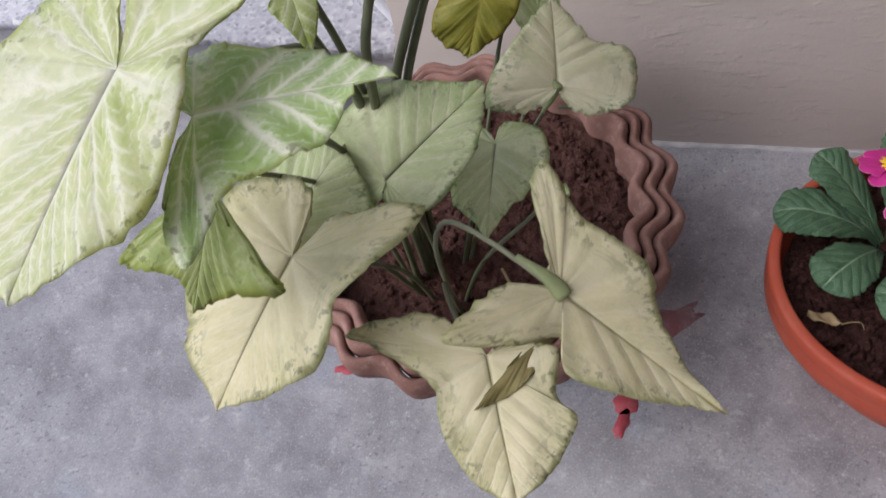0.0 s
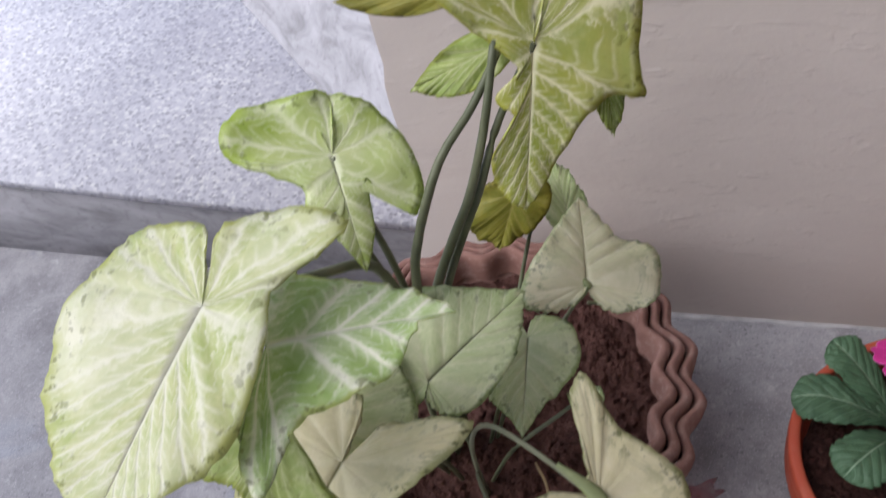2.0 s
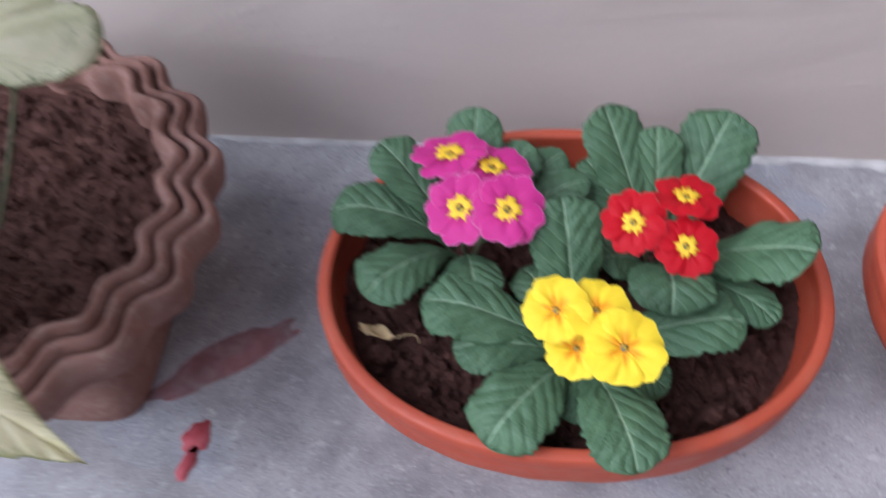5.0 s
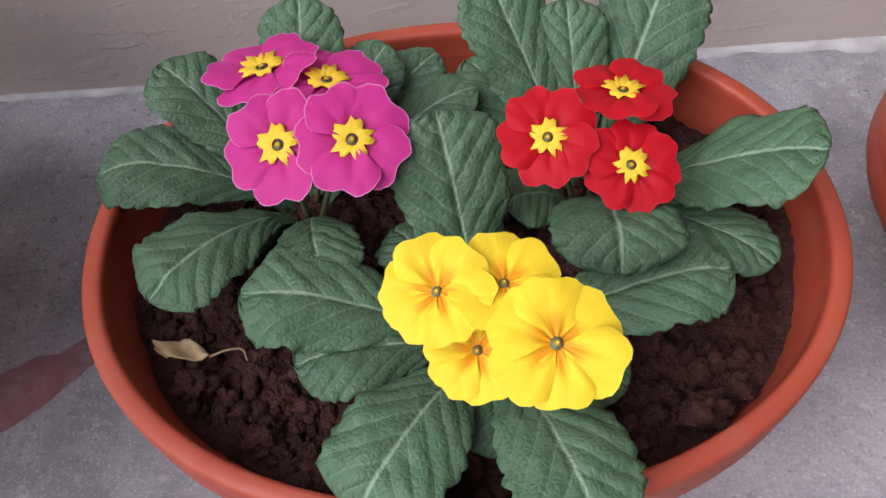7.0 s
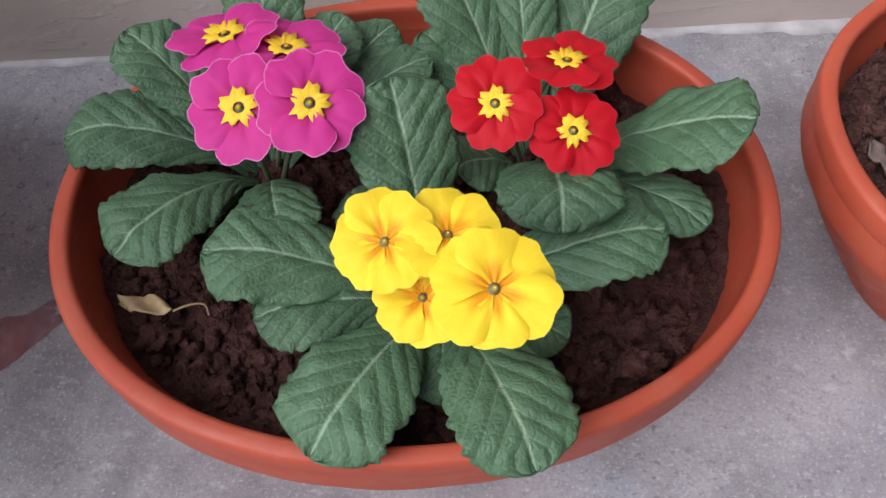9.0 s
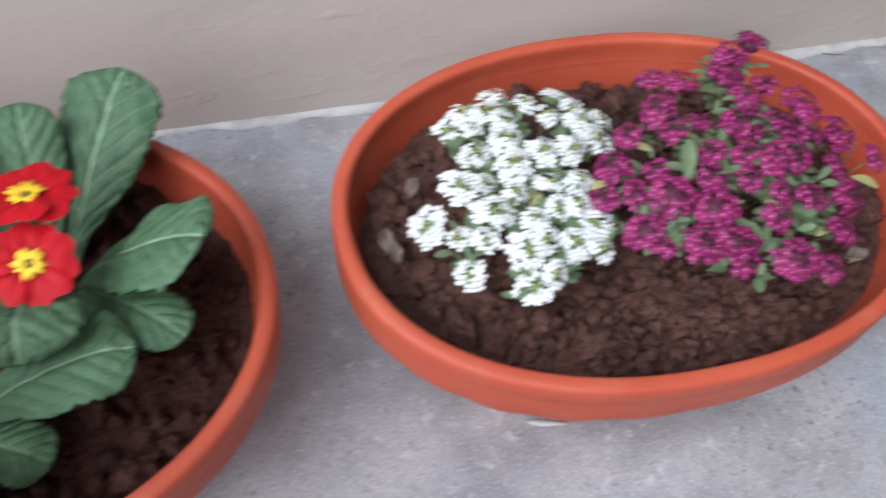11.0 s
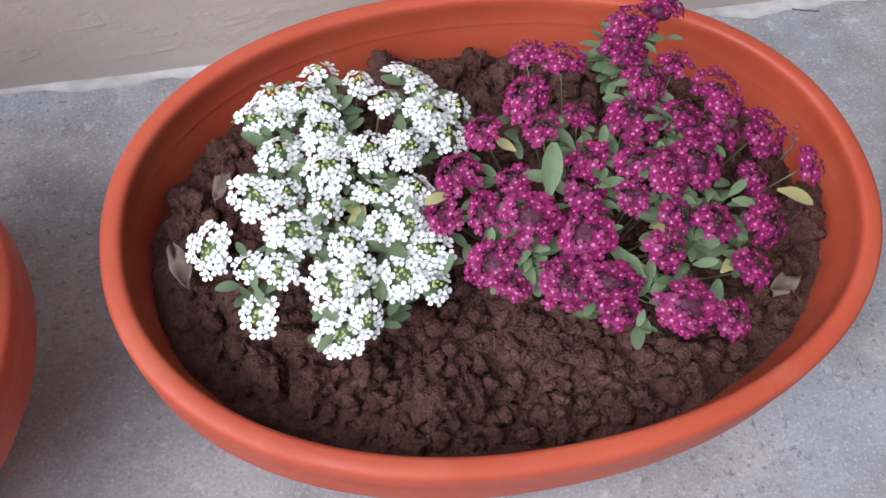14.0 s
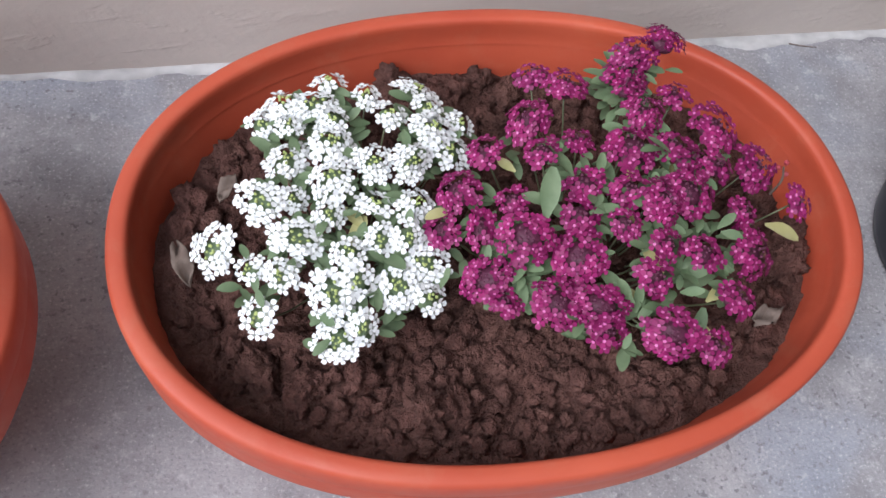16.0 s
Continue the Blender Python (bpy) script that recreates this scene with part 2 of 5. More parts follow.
def primrose_leaf_material():
    k = Mat("primrose_leaf", 0.5, 0.35)
    u, v = k.uv()
    mottled = k.noise(60, 4, 0.6)
    av = k.math("ABSOLUTE", k.math("SUBTRACT", v, 0.5))
    slant = k.math("ADD", k.math("MULTIPLY", u, 9.0), k.math("MULTIPLY", av, -5.0))
    saw = k.math("ABSOLUTE", k.math("SUBTRACT", k.math("FRACT", k.math("ADD", slant, k.math("MULTIPLY", mottled, 0.35))), 0.5))
    lat = k.ramp(saw, (0.0, 1.0), (0.03, 0.8), (0.075, 0.0))
    mid = k.ramp(av, (0.0, 1.0), (0.010, 0.8), (0.024, 0.0))
    c = k.mix(k.ramp(mottled, (0.3, 0.0), (0.7, 1.0)), (0.040, 0.088, 0.045), (0.076, 0.148, 0.076))
    c = k.mix(k.math("MULTIPLY", k.random(), 0.45), c, (0.094, 0.184, 0.094))
    c = k.mix(k.math("MULTIPLY", k.math("MULTIPLY", lat, k.ramp(av, (0.0, 1.0), (0.5, 0.45))), 0.42), c, (0.20, 0.32, 0.21))
    c = k.mix(k.math("MULTIPLY", mid, 0.75), c, (0.30, 0.42, 0.28))
    cells = k.node("ShaderNodeTexVoronoi", Scale=300.0)
    cells.feature = "DISTANCE_TO_EDGE"
    k.link(k.co, cells.inputs["Vector"])
    c = k.mix(k.ramp(cells.outputs["Distance"], (0.0, 0.12), (0.12, 0.0)), c, (0.15, 0.24, 0.14))
    h = k.math("ADD", k.math("MULTIPLY", k.ramp(saw, (0.0, 0.0), (0.25, 0.8), (0.5, 1.0)), 0.6), k.math("MULTIPLY", k.ramp(cells.outputs["Distance"], (0.0, 0.0), (0.3, 1.0)), 0.32))
    h = k.math("ADD", h, k.math("MULTIPLY", k.ramp(av, (0.0, 0.0), (0.06, 1.0)), 0.6))
    return k.colour(c).bump(h, 0.45, 0.0022).translucent(c, 0.12).m


def petal_material(name, outer, inner, rim, reach=0.55):
    """u runs from the throat to the outer edge."""
    k = Mat(name, 0.55, 0.25)
    u, v = k.uv()
    streak = k.noise(70, 4, 0.6)
    tongue = k.math("MULTIPLY", k.math("ABSOLUTE", k.math("SUBTRACT", v, 0.5)), reach)
    c = k.mix(k.ramp(k.math("ADD", k.math("ADD", u, tongue), k.math("MULTIPLY", k.math("SUBTRACT", streak, 0.5), 0.5)), (0.30, 0.0), (0.56, 1.0)), inner, outer)
    c = k.mix(k.math("MULTIPLY", k.ramp(k.math("ADD", u, k.math("MULTIPLY", k.math("SUBTRACT", streak, 0.5), 0.06)), (0.972, 0.0), (0.997, 1.0)), 0.55), c, rim)
    fine = k.node("ShaderNodeCombineXYZ")
    k.link(k.math("MULTIPLY", v, 26.0), fine.inputs[0])
    k.link(k.math("MULTIPLY", u, 1.5), fine.inputs[1])
    line = k.node("ShaderNodeTexNoise", Scale=1.0, Detail=2.0)
    k.link(fine.outputs[0], line.inputs["Vector"])
    c = k.mix(k.math("MULTIPLY", k.ramp(line.outputs["Fac"], (0.42, 0.0), (0.62, 1.0)), 0.18), c, tuple(0.78 * x for x in outer))
    fan = k.math("ABSOLUTE", k.math("SUBTRACT", k.math("FRACT", k.math("MULTIPLY", v, 6.0)), 0.5))
    h = k.math("ADD", k.math("MULTIPLY", k.ramp(fan, (0.0, 0.0), (0.4, 1.0)), 0.4), streak)
    return k.colour(c).bump(h, 0.2, 0.0012).translucent(c, 0.22).m


def plain_material(name, c, rough=0.6, vary=None, scale=40, spec=0.4, trans=0.0, per_object=0.0):
    k = Mat(name, rough, spec)
    col = k.mix(k.ramp(k.noise(scale, 4), (0.3, 0.0), (0.7, 1.0)), c, vary or tuple(x * 1.35 for x in c))
    if per_object:
        col = k.mix(k.math("MULTIPLY", k.random(), per_object), col, tuple(min(1, x * 1.6) for x in c))
    k.colour(col)
    k.bump(k.noise(scale * 4, 3), 0.2, 0.001)
    if trans:
        k.translucent(col, trans)
    return k.m


def faded_paint():
    """Worn paint: patches of the ground show through."""
    k = Mat("faded_red_paint", 0.75, 0.25)
    a = k.noise(38, 5, 0.65)
    k.link(k.ramp(a, (0.32, 0.12), (0.66, 0.5)), k.b.inputs["Alpha"])
    return k.colour(k.mix(a, (0.42, 0.11, 0.13), (0.46, 0.22, 0.23))).m


M = {
    "wall": wall_material(), "floor": concrete_material(), "terrazzo": terrazzo_material(), "riser": riser_material(),
    "plastic": plastic_material(), "clay": clay_material(), "soil": soil_material("moist_soil", 1.15), "soil_dry": soil_material("dry_soil", 1.7, 1.13), "soil_clay": soil_material("clay_soil", 1.6, 1.1),
    "mortar": plain_material("pale_mortar", (0.34, 0.335, 0.335), 0.85, (0.54, 0.53, 0.53), 38),
    "black": plain_material("black_plastic", (0.012, 0.014, 0.02), 0.38, (0.022, 0.024, 0.032), 20, 0.5),
    "red_paint": plain_material("red_paint", (0.33, 0.035, 0.05), 0.7, (0.42, 0.10, 0.12), 70),
    "old_red": faded_paint(),
    "stem": plain_material("petiole", (0.075, 0.088, 0.046), 0.45, (0.14, 0.15, 0.085), 30),
    "pale_stem": plain_material("pale_petiole", (0.165, 0.175, 0.105), 0.5, (0.26, 0.27, 0.17), 30),
    "sheath": plain_material("green_joint", (0.17, 0.21, 0.085), 0.5, (0.28, 0.31, 0.15), 50),
    "dry": plain_material("dry_leaf", (0.26, 0.17, 0.085), 0.7, (0.50, 0.37, 0.20), 60, 0.3, 0.2),
    "husk": plain_material("withered_leaf", (0.10, 0.07, 0.058), 0.85, (0.20, 0.155, 0.13), 80),
    "cream": leaf_material("cream_leaf", (0.79, 0.72, 0.49), (0.65, 0.61, 0.35), (0.84, 0.79, 0.60), (0.31, 0.33, 0.12), 0.32, 11, 0.3, 0.3, 0.9, 0.3, 0.6, (0.40, 0.38, 0.20)),
    "pale": leaf_material("pale_green_leaf", (0.62, 0.68, 0.38), (0.45, 0.55, 0.24), (0.82, 0.81, 0.60), (0.27, 0.37, 0.12), 0.35, 11, 0.45, 0.35, 0.94, 0.4, 0.5, (0.22, 0.25, 0.13)),
    "milk": leaf_material("milky_green_leaf", (0.80, 0.77, 0.55), (0.66, 0.68, 0.43), (0.90, 0.87, 0.70), (0.32, 0.42, 0.18), 0.35, 11, 0.45, 0.3, 0.95, 0.5, 0.6, (0.42, 0.40, 0.24)),
    "white": leaf_material("white_veined_leaf", (0.69, 0.70, 0.39), (0.47, 0.55, 0.19), (0.88, 0.87, 0.72), (0.50, 0.54, 0.13), 0.85, 16, 0.7, 0.85, 0.94, 0.7, 0.25),
    "green": leaf_material("green_striped_leaf", (0.53, 0.67, 0.29), (0.38, 0.55, 0.16), (0.96, 0.96, 0.82), (0.55, 0.62, 0.18), 1.0, 9, 0.8, 0.75, 0.95, 0.3, 0.2),
    "lime": leaf_material("lime_leaf", (0.56, 0.64, 0.21), (0.40, 0.53, 0.09), (0.88, 0.90, 0.66), (0.36, 0.48, 0.06), 0.8, 12, 0.6, 0.75, 0.9, 0.45, 0.3),
    "moss": leaf_material("moss_green_leaf", (0.42, 0.50, 0.14), (0.30, 0.41, 0.09), (0.66, 0.70, 0.38), (0.30, 0.34, 0.04), 0.8, 12, 0.5, 0.6, 0.85, 0.2, 0.2),
    "olive": leaf_material("olive_veined_leaf", (0.53, 0.54, 0.12), (0.38, 0.45, 0.08), (0.92, 0.89, 0.62), (0.37, 0.35, 0.03), 1.0, 15, 0.65, 0.95, 0.88, 0.25, 0.2),
    "yellow": leaf_material("yellowing_leaf", (0.30, 0.27, 0.035), (0.20, 0.21, 0.03), (0.46, 0.40, 0.12), (0.22, 0.18, 0.02), 0.4, 10, 0.2, 0.2, 0.85, 0.2, 0.3),
    "brown_leaf": plain_material("brown_leaf", (0.17, 0.14, 0.05), 0.6, (0.27, 0.23, 0.09), 60, 0.3, 0.15),
    "prim": primrose_leaf_material(),
    "pink": petal_material("pink_petal", (0.61, 0.038, 0.265), (0.52, 0.025, 0.18), (0.86, 0.56, 0.78)),
    "red": petal_material("red_petal", (0.54, 0.004, 0.014), (0.42, 0.003, 0.01), (0.60, 0.06, 0.07)),
    "yel": petal_material("yellow_petal", (0.93, 0.69, 0.030), (0.84, 0.34, 0.008), (0.92, 0.72, 0.08), 0.62),
    "eye": plain_material("flower_eye", (0.78, 0.47, 0.015), 0.6, (0.85, 0.58, 0.04), 90),
    "stigma": plain_material("pale_stigma", (0.62, 0.55, 0.12), 0.9, (0.72, 0.62, 0.18), 90, 0.0),
    "throat": plain_material("flower_throat", (0.30, 0.19, 0.012), 0.95, (0.48, 0.31, 0.03), 200, 0.0),
    "alyssum_white": plain_material("white_petal", (0.80, 0.82, 0.83), 0.6, (0.87, 0.885, 0.89), 60, 0.25, 0.2),
    "alyssum_purple": plain_material("purple_petal", (0.11, 0.005, 0.048), 0.5, (0.31, 0.018, 0.130), 120, 0.3, 0.15, 0.5),
    "bud": plain_material("green_bud", (0.30, 0.37, 0.12), 0.6, (0.42, 0.48, 0.18), 150),
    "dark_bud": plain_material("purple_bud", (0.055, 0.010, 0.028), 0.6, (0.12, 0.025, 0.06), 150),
    "white_core": plain_material("floret_centre", (0.20, 0.215, 0.19), 0.6, (0.30, 0.32, 0.28), 150),
    "purple_core": plain_material("pink_floret_centre", (0.34, 0.05, 0.19), 0.6, (0.54, 0.15, 0.36), 150),
    "sprig": plain_material("alyssum_leaf", (0.090, 0.135, 0.068), 0.6, (0.185, 0.240, 0.138), 60, 0.35, 0.2, 0.45),
    "sprig_old": plain_material("yellowed_leaf", (0.42, 0.40, 0.16), 0.6, (0.52, 0.50, 0.27), 60, 0.35, 0.2),
}


# ---- helpers for building ----
def mesh_of(name, bm, material, smooth=True):
    me = bpy.data.meshes.new(name)
    for f in bm.faces:
        f.smooth = smooth
    bm.to_mesh(me)
    bm.free()
    me.materials.append(material)
    return me


def part(name, bm, material, parent=None, label="", smooth=True):
    """Links a bmesh, or a finished mesh, as one object under a thing or a part."""
    me = mesh_of(name, bm, material, smooth) if isinstance(bm, bmesh.types.BMesh) else bm
    ob = new(name, me)
    ob.parent = parent
    return tagged(ob, label)


def thing(name, x, y, z, label, category, group="", kind=""):
    ob = new(name)
    ob.location = (x, y, z)
    ob.empty_display_size = 0.05
    return tagged(ob, label, category, group, kind)


def box_bm(x0, x1, y0, y1, z0, z1, bevel=0.0, seg=2):
    bm = bmesh.new()
    bmesh.ops.create_cube(bm, size=1, matrix=Matrix.Translation(((x0 + x1) / 2, (y0 + y1) / 2, (z0 + z1) / 2)) @ Matrix.Diagonal((x1 - x0, y1 - y0, z1 - z0, 1)))
    if bevel:
        bmesh.ops.bevel(bm, geom=bm.edges[:], offset=bevel, segments=seg, affect="EDGES")
    return bm


def loft(rings, closed_ends=False, bm=None):
    """Skins closed rings of points, all with the same count."""
    bm = bm or bmesh.new()
    rows = [[bm.verts.new(p) for p in r] for r in rings]
    n = len(rows[0])
    for a, b in zip(rows, rows[1:]):
        for i in range(n):
            bm.faces.new((a[i], a[(i + 1) % n], b[(i + 1) % n], b[i]))
    if closed_ends:
        bm.faces.new(rows[0][::-1])
        bm.faces.new(rows[-1])
    return bm


def smooth_path(points, n):
    """A Catmull-Rom path through points."""
    p = [Vector(q) for q in points]
    p = [2 * p[0] - p[1]] + p + [2 * p[-1] - p[-2]]
    out = []
    for i in range(n + 1):
        s = i / n * (len(p) - 3)
        j = min(int(s), len(p) - 4)
        t = s - j
        a, b, c, d = p[j:j + 4]
        out.append(0.5 * ((2 * b) + (c - a) * t + (2 * a - 5 * b + 4 * c - d) * t * t + (3 * b - a - 3 * c + d) * t ** 3))
    return out


def tube_bm(points, r0, r1, n=14, sides=8):
    path = smooth_path(points, n)
    rings = []
    for i, p in enumerate(path):
        d = (path[min(i + 1, n)] - path[max(i - 1, 0)]).normalized()
        a = d.cross(Vector((0.31, 0.2, 0.93)) if abs(d.z) < 0.9 else Vector((1, 0, 0))).normalized()
        b = d.cross(a)
        r = r0 + (r1 - r0) * i / n
        rings.append([p + r * (math.cos(q) * a + math.sin(q) * b) for q in [2 * math.pi * s / sides for s in range(sides)]])
    return loft(rings, True)


def put_uv(bm, uvs):
    """uvs: vertex -> (u, v)."""
    lay = bm.loops.layers.uv.new("UVMap")
    for f in bm.faces:
        for l in f.loops:
            l[lay].uv = uvs[l.vert]


def thicken(ob, t):
    m = ob.modifiers.new("thickness", "SOLIDIFY")
    m.thickness, m.offset = t, 0.0
    return ob


# ---- the large structure ----
WALL_Y = 0.80
WALL_X = -0.068
STEP = 0.152


def jagged_wall():
    """The wall with its rough left end, as one thick slab."""
    bm = bmesh.new()
    rng = random.Random(4)
    front, back = [], []
    n = 90
    for i in range(n + 1):
        z = 2.4 * i / n
        dx = 0.004 * rng.uniform(-1, 1) + 0.006 * math.sin(z * 9) - (0.03 * max(0, 1 - z / 0.2))
        front.append(bm.verts.new((WALL_X + dx, WALL_Y, z)))
        back.append(bm.verts.new((WALL_X + dx - 0.004, 1.05, z)))
    fr, br = [], []
    for i in range(n + 1):
        z = 2.4 * i / n
        fr.append(bm.verts.new((3.2, WALL_Y, z)))
        br.append(bm.verts.new((3.2, 1.05, z)))
    for i in range(n):
        bm.faces.new((front[i], fr[i], fr[i + 1], front[i + 1]))
        bm.faces.new((back[i], back[i + 1], br[i + 1], br[i]))
        bm.faces.new((back[i], front[i], front[i + 1], back[i + 1]))
        bm.faces.new((fr[i], br[i], br[i + 1], fr[i + 1]))
    bm.faces.new((front[n], fr[n], br[n], back[n]))
    bm.faces.new((front[0], back[0], br[0], fr[0]))
    return bm


tagged(part("wall_north", jagged_wall(), M["wall"], smooth=False), "unseen plaster wall added to block low sky light with a rough end", "wall", kind="structure")
tagged(part("floor", box_bm(-40, 40, -40, 40, -0.12, 0), M["floor"]), "worn grey concrete floor with stains", "floor", kind="structure")
# walls out of view, added to block low light from the sky
tagged(part("wall_east", box_bm(1.85, 2.05, -2.6, WALL_Y - 0.003, 0, 2.4, 0.004), M["wall"]), "unseen plaster wall added to block low sky light", "wall", kind="structure")
tagged(part("wall_south", box_bm(-3.0, 2.05, -2.8, -2.603, 0, 2.4, 0.004), M["wall"]), "unseen plaster wall added to block low sky light", "wall", kind="structure")
# roof slab out of view, added to dim sky light on the right
tagged(part("ceiling", box_bm(0.75, 2.05, -2.8, 1.05, 2.403, 2.52, 0.004), M["wall"]), "unseen roof slab added to shade the right end", "ceiling", kind="structure")


def mortar_bm():
    """The uneven mortar line along the foot of the wall."""
    bm = bmesh.new()
    rng = random.Random(9)
    rings = []
    for i in range(221):
        x = -0.06 + 1.9 * i / 220
        w = (0.006 + 0.009 * max(0, min(1, (x - 0.6) / 0.4))) * (0.8 + 1.1 * noise.noise((x * 9, 3, 1)) + 0.5 * noise.noise((x * 31, 5, 1)) + 0.15 * rng.random())
        w = max(0.002, w)
        h = 0.0022 + 0.0016 * rng.random()
        rings.append([(x, WALL_Y + 0.01, -0.01), (x, WALL_Y - w, -0.01), (x, WALL_Y - w, 0.0012), (x, WALL_Y - w * 0.5, h * 0.6), (x, WALL_Y + 0.01, h)])
    return loft(rings, True, bm)


tagged(part("trim", mortar_bm(), M["mortar"]), "pale uneven mortar line along the wall foot", "trim", kind="structure")

# steps in the opening beside the wall
stairs = thing("stairs", -0.7, 0.9, 0, "terrazzo-topped steps with dirty whitewashed risers", "stairs", kind="structure")
stairs.matrix_world = Matrix.Translation((-0.1, WALL_Y, 0)) @ pose(0, 0, 0, 0, 2.4, -1.8) @ Matrix.Translation((0.1, -WALL_Y, 0))
part("riser", box_bm(-2.2, -0.075, WALL_Y + 0.012, 2.2, -0.1, STEP - 0.022, 0.002), M["riser"], stairs, "dirty grey riser")
part("tread", box_bm(-2.2, -0.079, WALL_Y + 0.001, 2.2, STEP - 0.022, STEP, 0.004), M["terrazzo"], stairs, "white speckled terrazzo tread")


def winder(levels):
    """The next tread turns: its front runs slantwise from the wall's end, leaning back as it rises."""
    bm = bmesh.new()
    rows = []
    for z, back in levels:
        a = Vector((-0.082, 0.838 + 1.40 * back, z))
        b = a + Vector((-1.43, 1.40, 0))
        rows.append([a, b, Vector((b.x, 2.4, z)), Vector((-0.082, 2.4, z))])
    loft(rows, True, bm)
    bmesh.ops.recalc_face_normals(bm, faces=bm.faces[:])
    return bm


part("riser", winder(((STEP + 0.0005, 0.0), (STEP + 0.10, 0.05), (STEP + 0.165, 0.092))), M["riser"], stairs, "dirty whitewashed slanting riser", False)
part("tread", winder(((STEP + 0.1655, 0.084), (STEP + 0.185, 0.086))), M["terrazzo"], stairs, "white speckled terrazzo tread", False)


# ---- flower pots ----
def oval(q, n):
    """A point on a slightly squared unit oval."""
    c, s = math.cos(q), math.sin(q)
    return math.copysign(abs(c) ** (2 / n), c), math.copysign(abs(s) ** (2 / n), s)


def ellipse(a, b, z, n=240, flute=0.0, lobes=24, sharp=1.0, square=2.0):
    out = []
    for i in range(n):
        q = 2 * math.pi * i / n
        w = flute * (abs(math.sin(q * lobes / 2)) ** sharp - 0.6)
        c, d = oval(q, square)
        out.append((c * (a + w), d * (b + w), z))
    return out


PLANTER_H = 0.159


def oval_planter(x, y, turn, A, B, square, label):
    p = thing("oval_planter", x, y, 0, label, "flower pot", "oval planters along the wall")
    p.rotation_euler = (0, 0, radians(turn))
    body = [(0.08, 0.004, 0), (0.054, 0.0, 0), (0.048, 0.0008, 0), (0.0458, 0.004, 0.0003), (0.0425, 0.013, 0.0022), (0.032, 0.04, 0.0042), (0.0155, 0.08, 0.0040), (0.0065, 0.102, 0.0024), (0.0022, 0.114, 0.0006), (0.0010, 0.120, 0), (0.0010, 0.1420, 0), (0.0014, 0.1445, 0),
            (0.0114, 0.1448, 0), (0.0118, 0.1440, 0), (0.0130, 0.1390, 0), (0.0150, 0.1330, 0.0004), (0.0178, 0.124, 0.0006), (0.023, 0.1, 0.0005), (0.040, 0.06, 0.002), (0.056, 0.02, 0), (0.08, 0.016, 0)]
    # the ends tuck in further than the long sides
    tuck = [1.5 if z < 0.075 or d < 0.02 and z < 0.118 else 1.0 for d, z, f in body]
    bm = loft([ellipse(A - d * k, B - d * (1.1 if k > 1 else 1.0), z, flute=f, square=square) for (d, z, f), k in zip(body, tuck)])
    part("body", bm, M["plastic"], p, "fluted terracotta-coloured plastic bowl")
    rim = [(0.0012, 0.1401), (0.0004, 0.1405), (0.0, 0.1415), (0.0001, 0.1553), (0.0008, 0.1573), (0.0024, 0.1586), (0.0082, PLANTER_H), (0.0100, 0.1584), (0.0110, 0.1568), (0.0114, 0.1545), (0.0117, 0.1505), (0.0121, 0.1435), (0.0134, 0.1400)]
    bm = loft([ellipse(A - d, B - d, z, square=square) for d, z in rim])
    part("rim", bm, M["plastic"], p, "flat rounded rim")
    return p


ball = bmesh.new()
bmesh.ops.create_icosphere(ball, subdivisions=2, radius=1)
CLOD_V = [v.co.copy() for v in ball.verts]
CLOD_F = [[v.index for v in f.verts] for f in ball.faces]
ball.free()
ball = bmesh.new()
bmesh.ops.create_icosphere(ball, subdivisions=4, radius=1)
LUMP_V = [v.co.copy() for v in ball.verts]
LUMP_F = [[v.index for v in f.verts] for f in ball.faces]
ball.free()


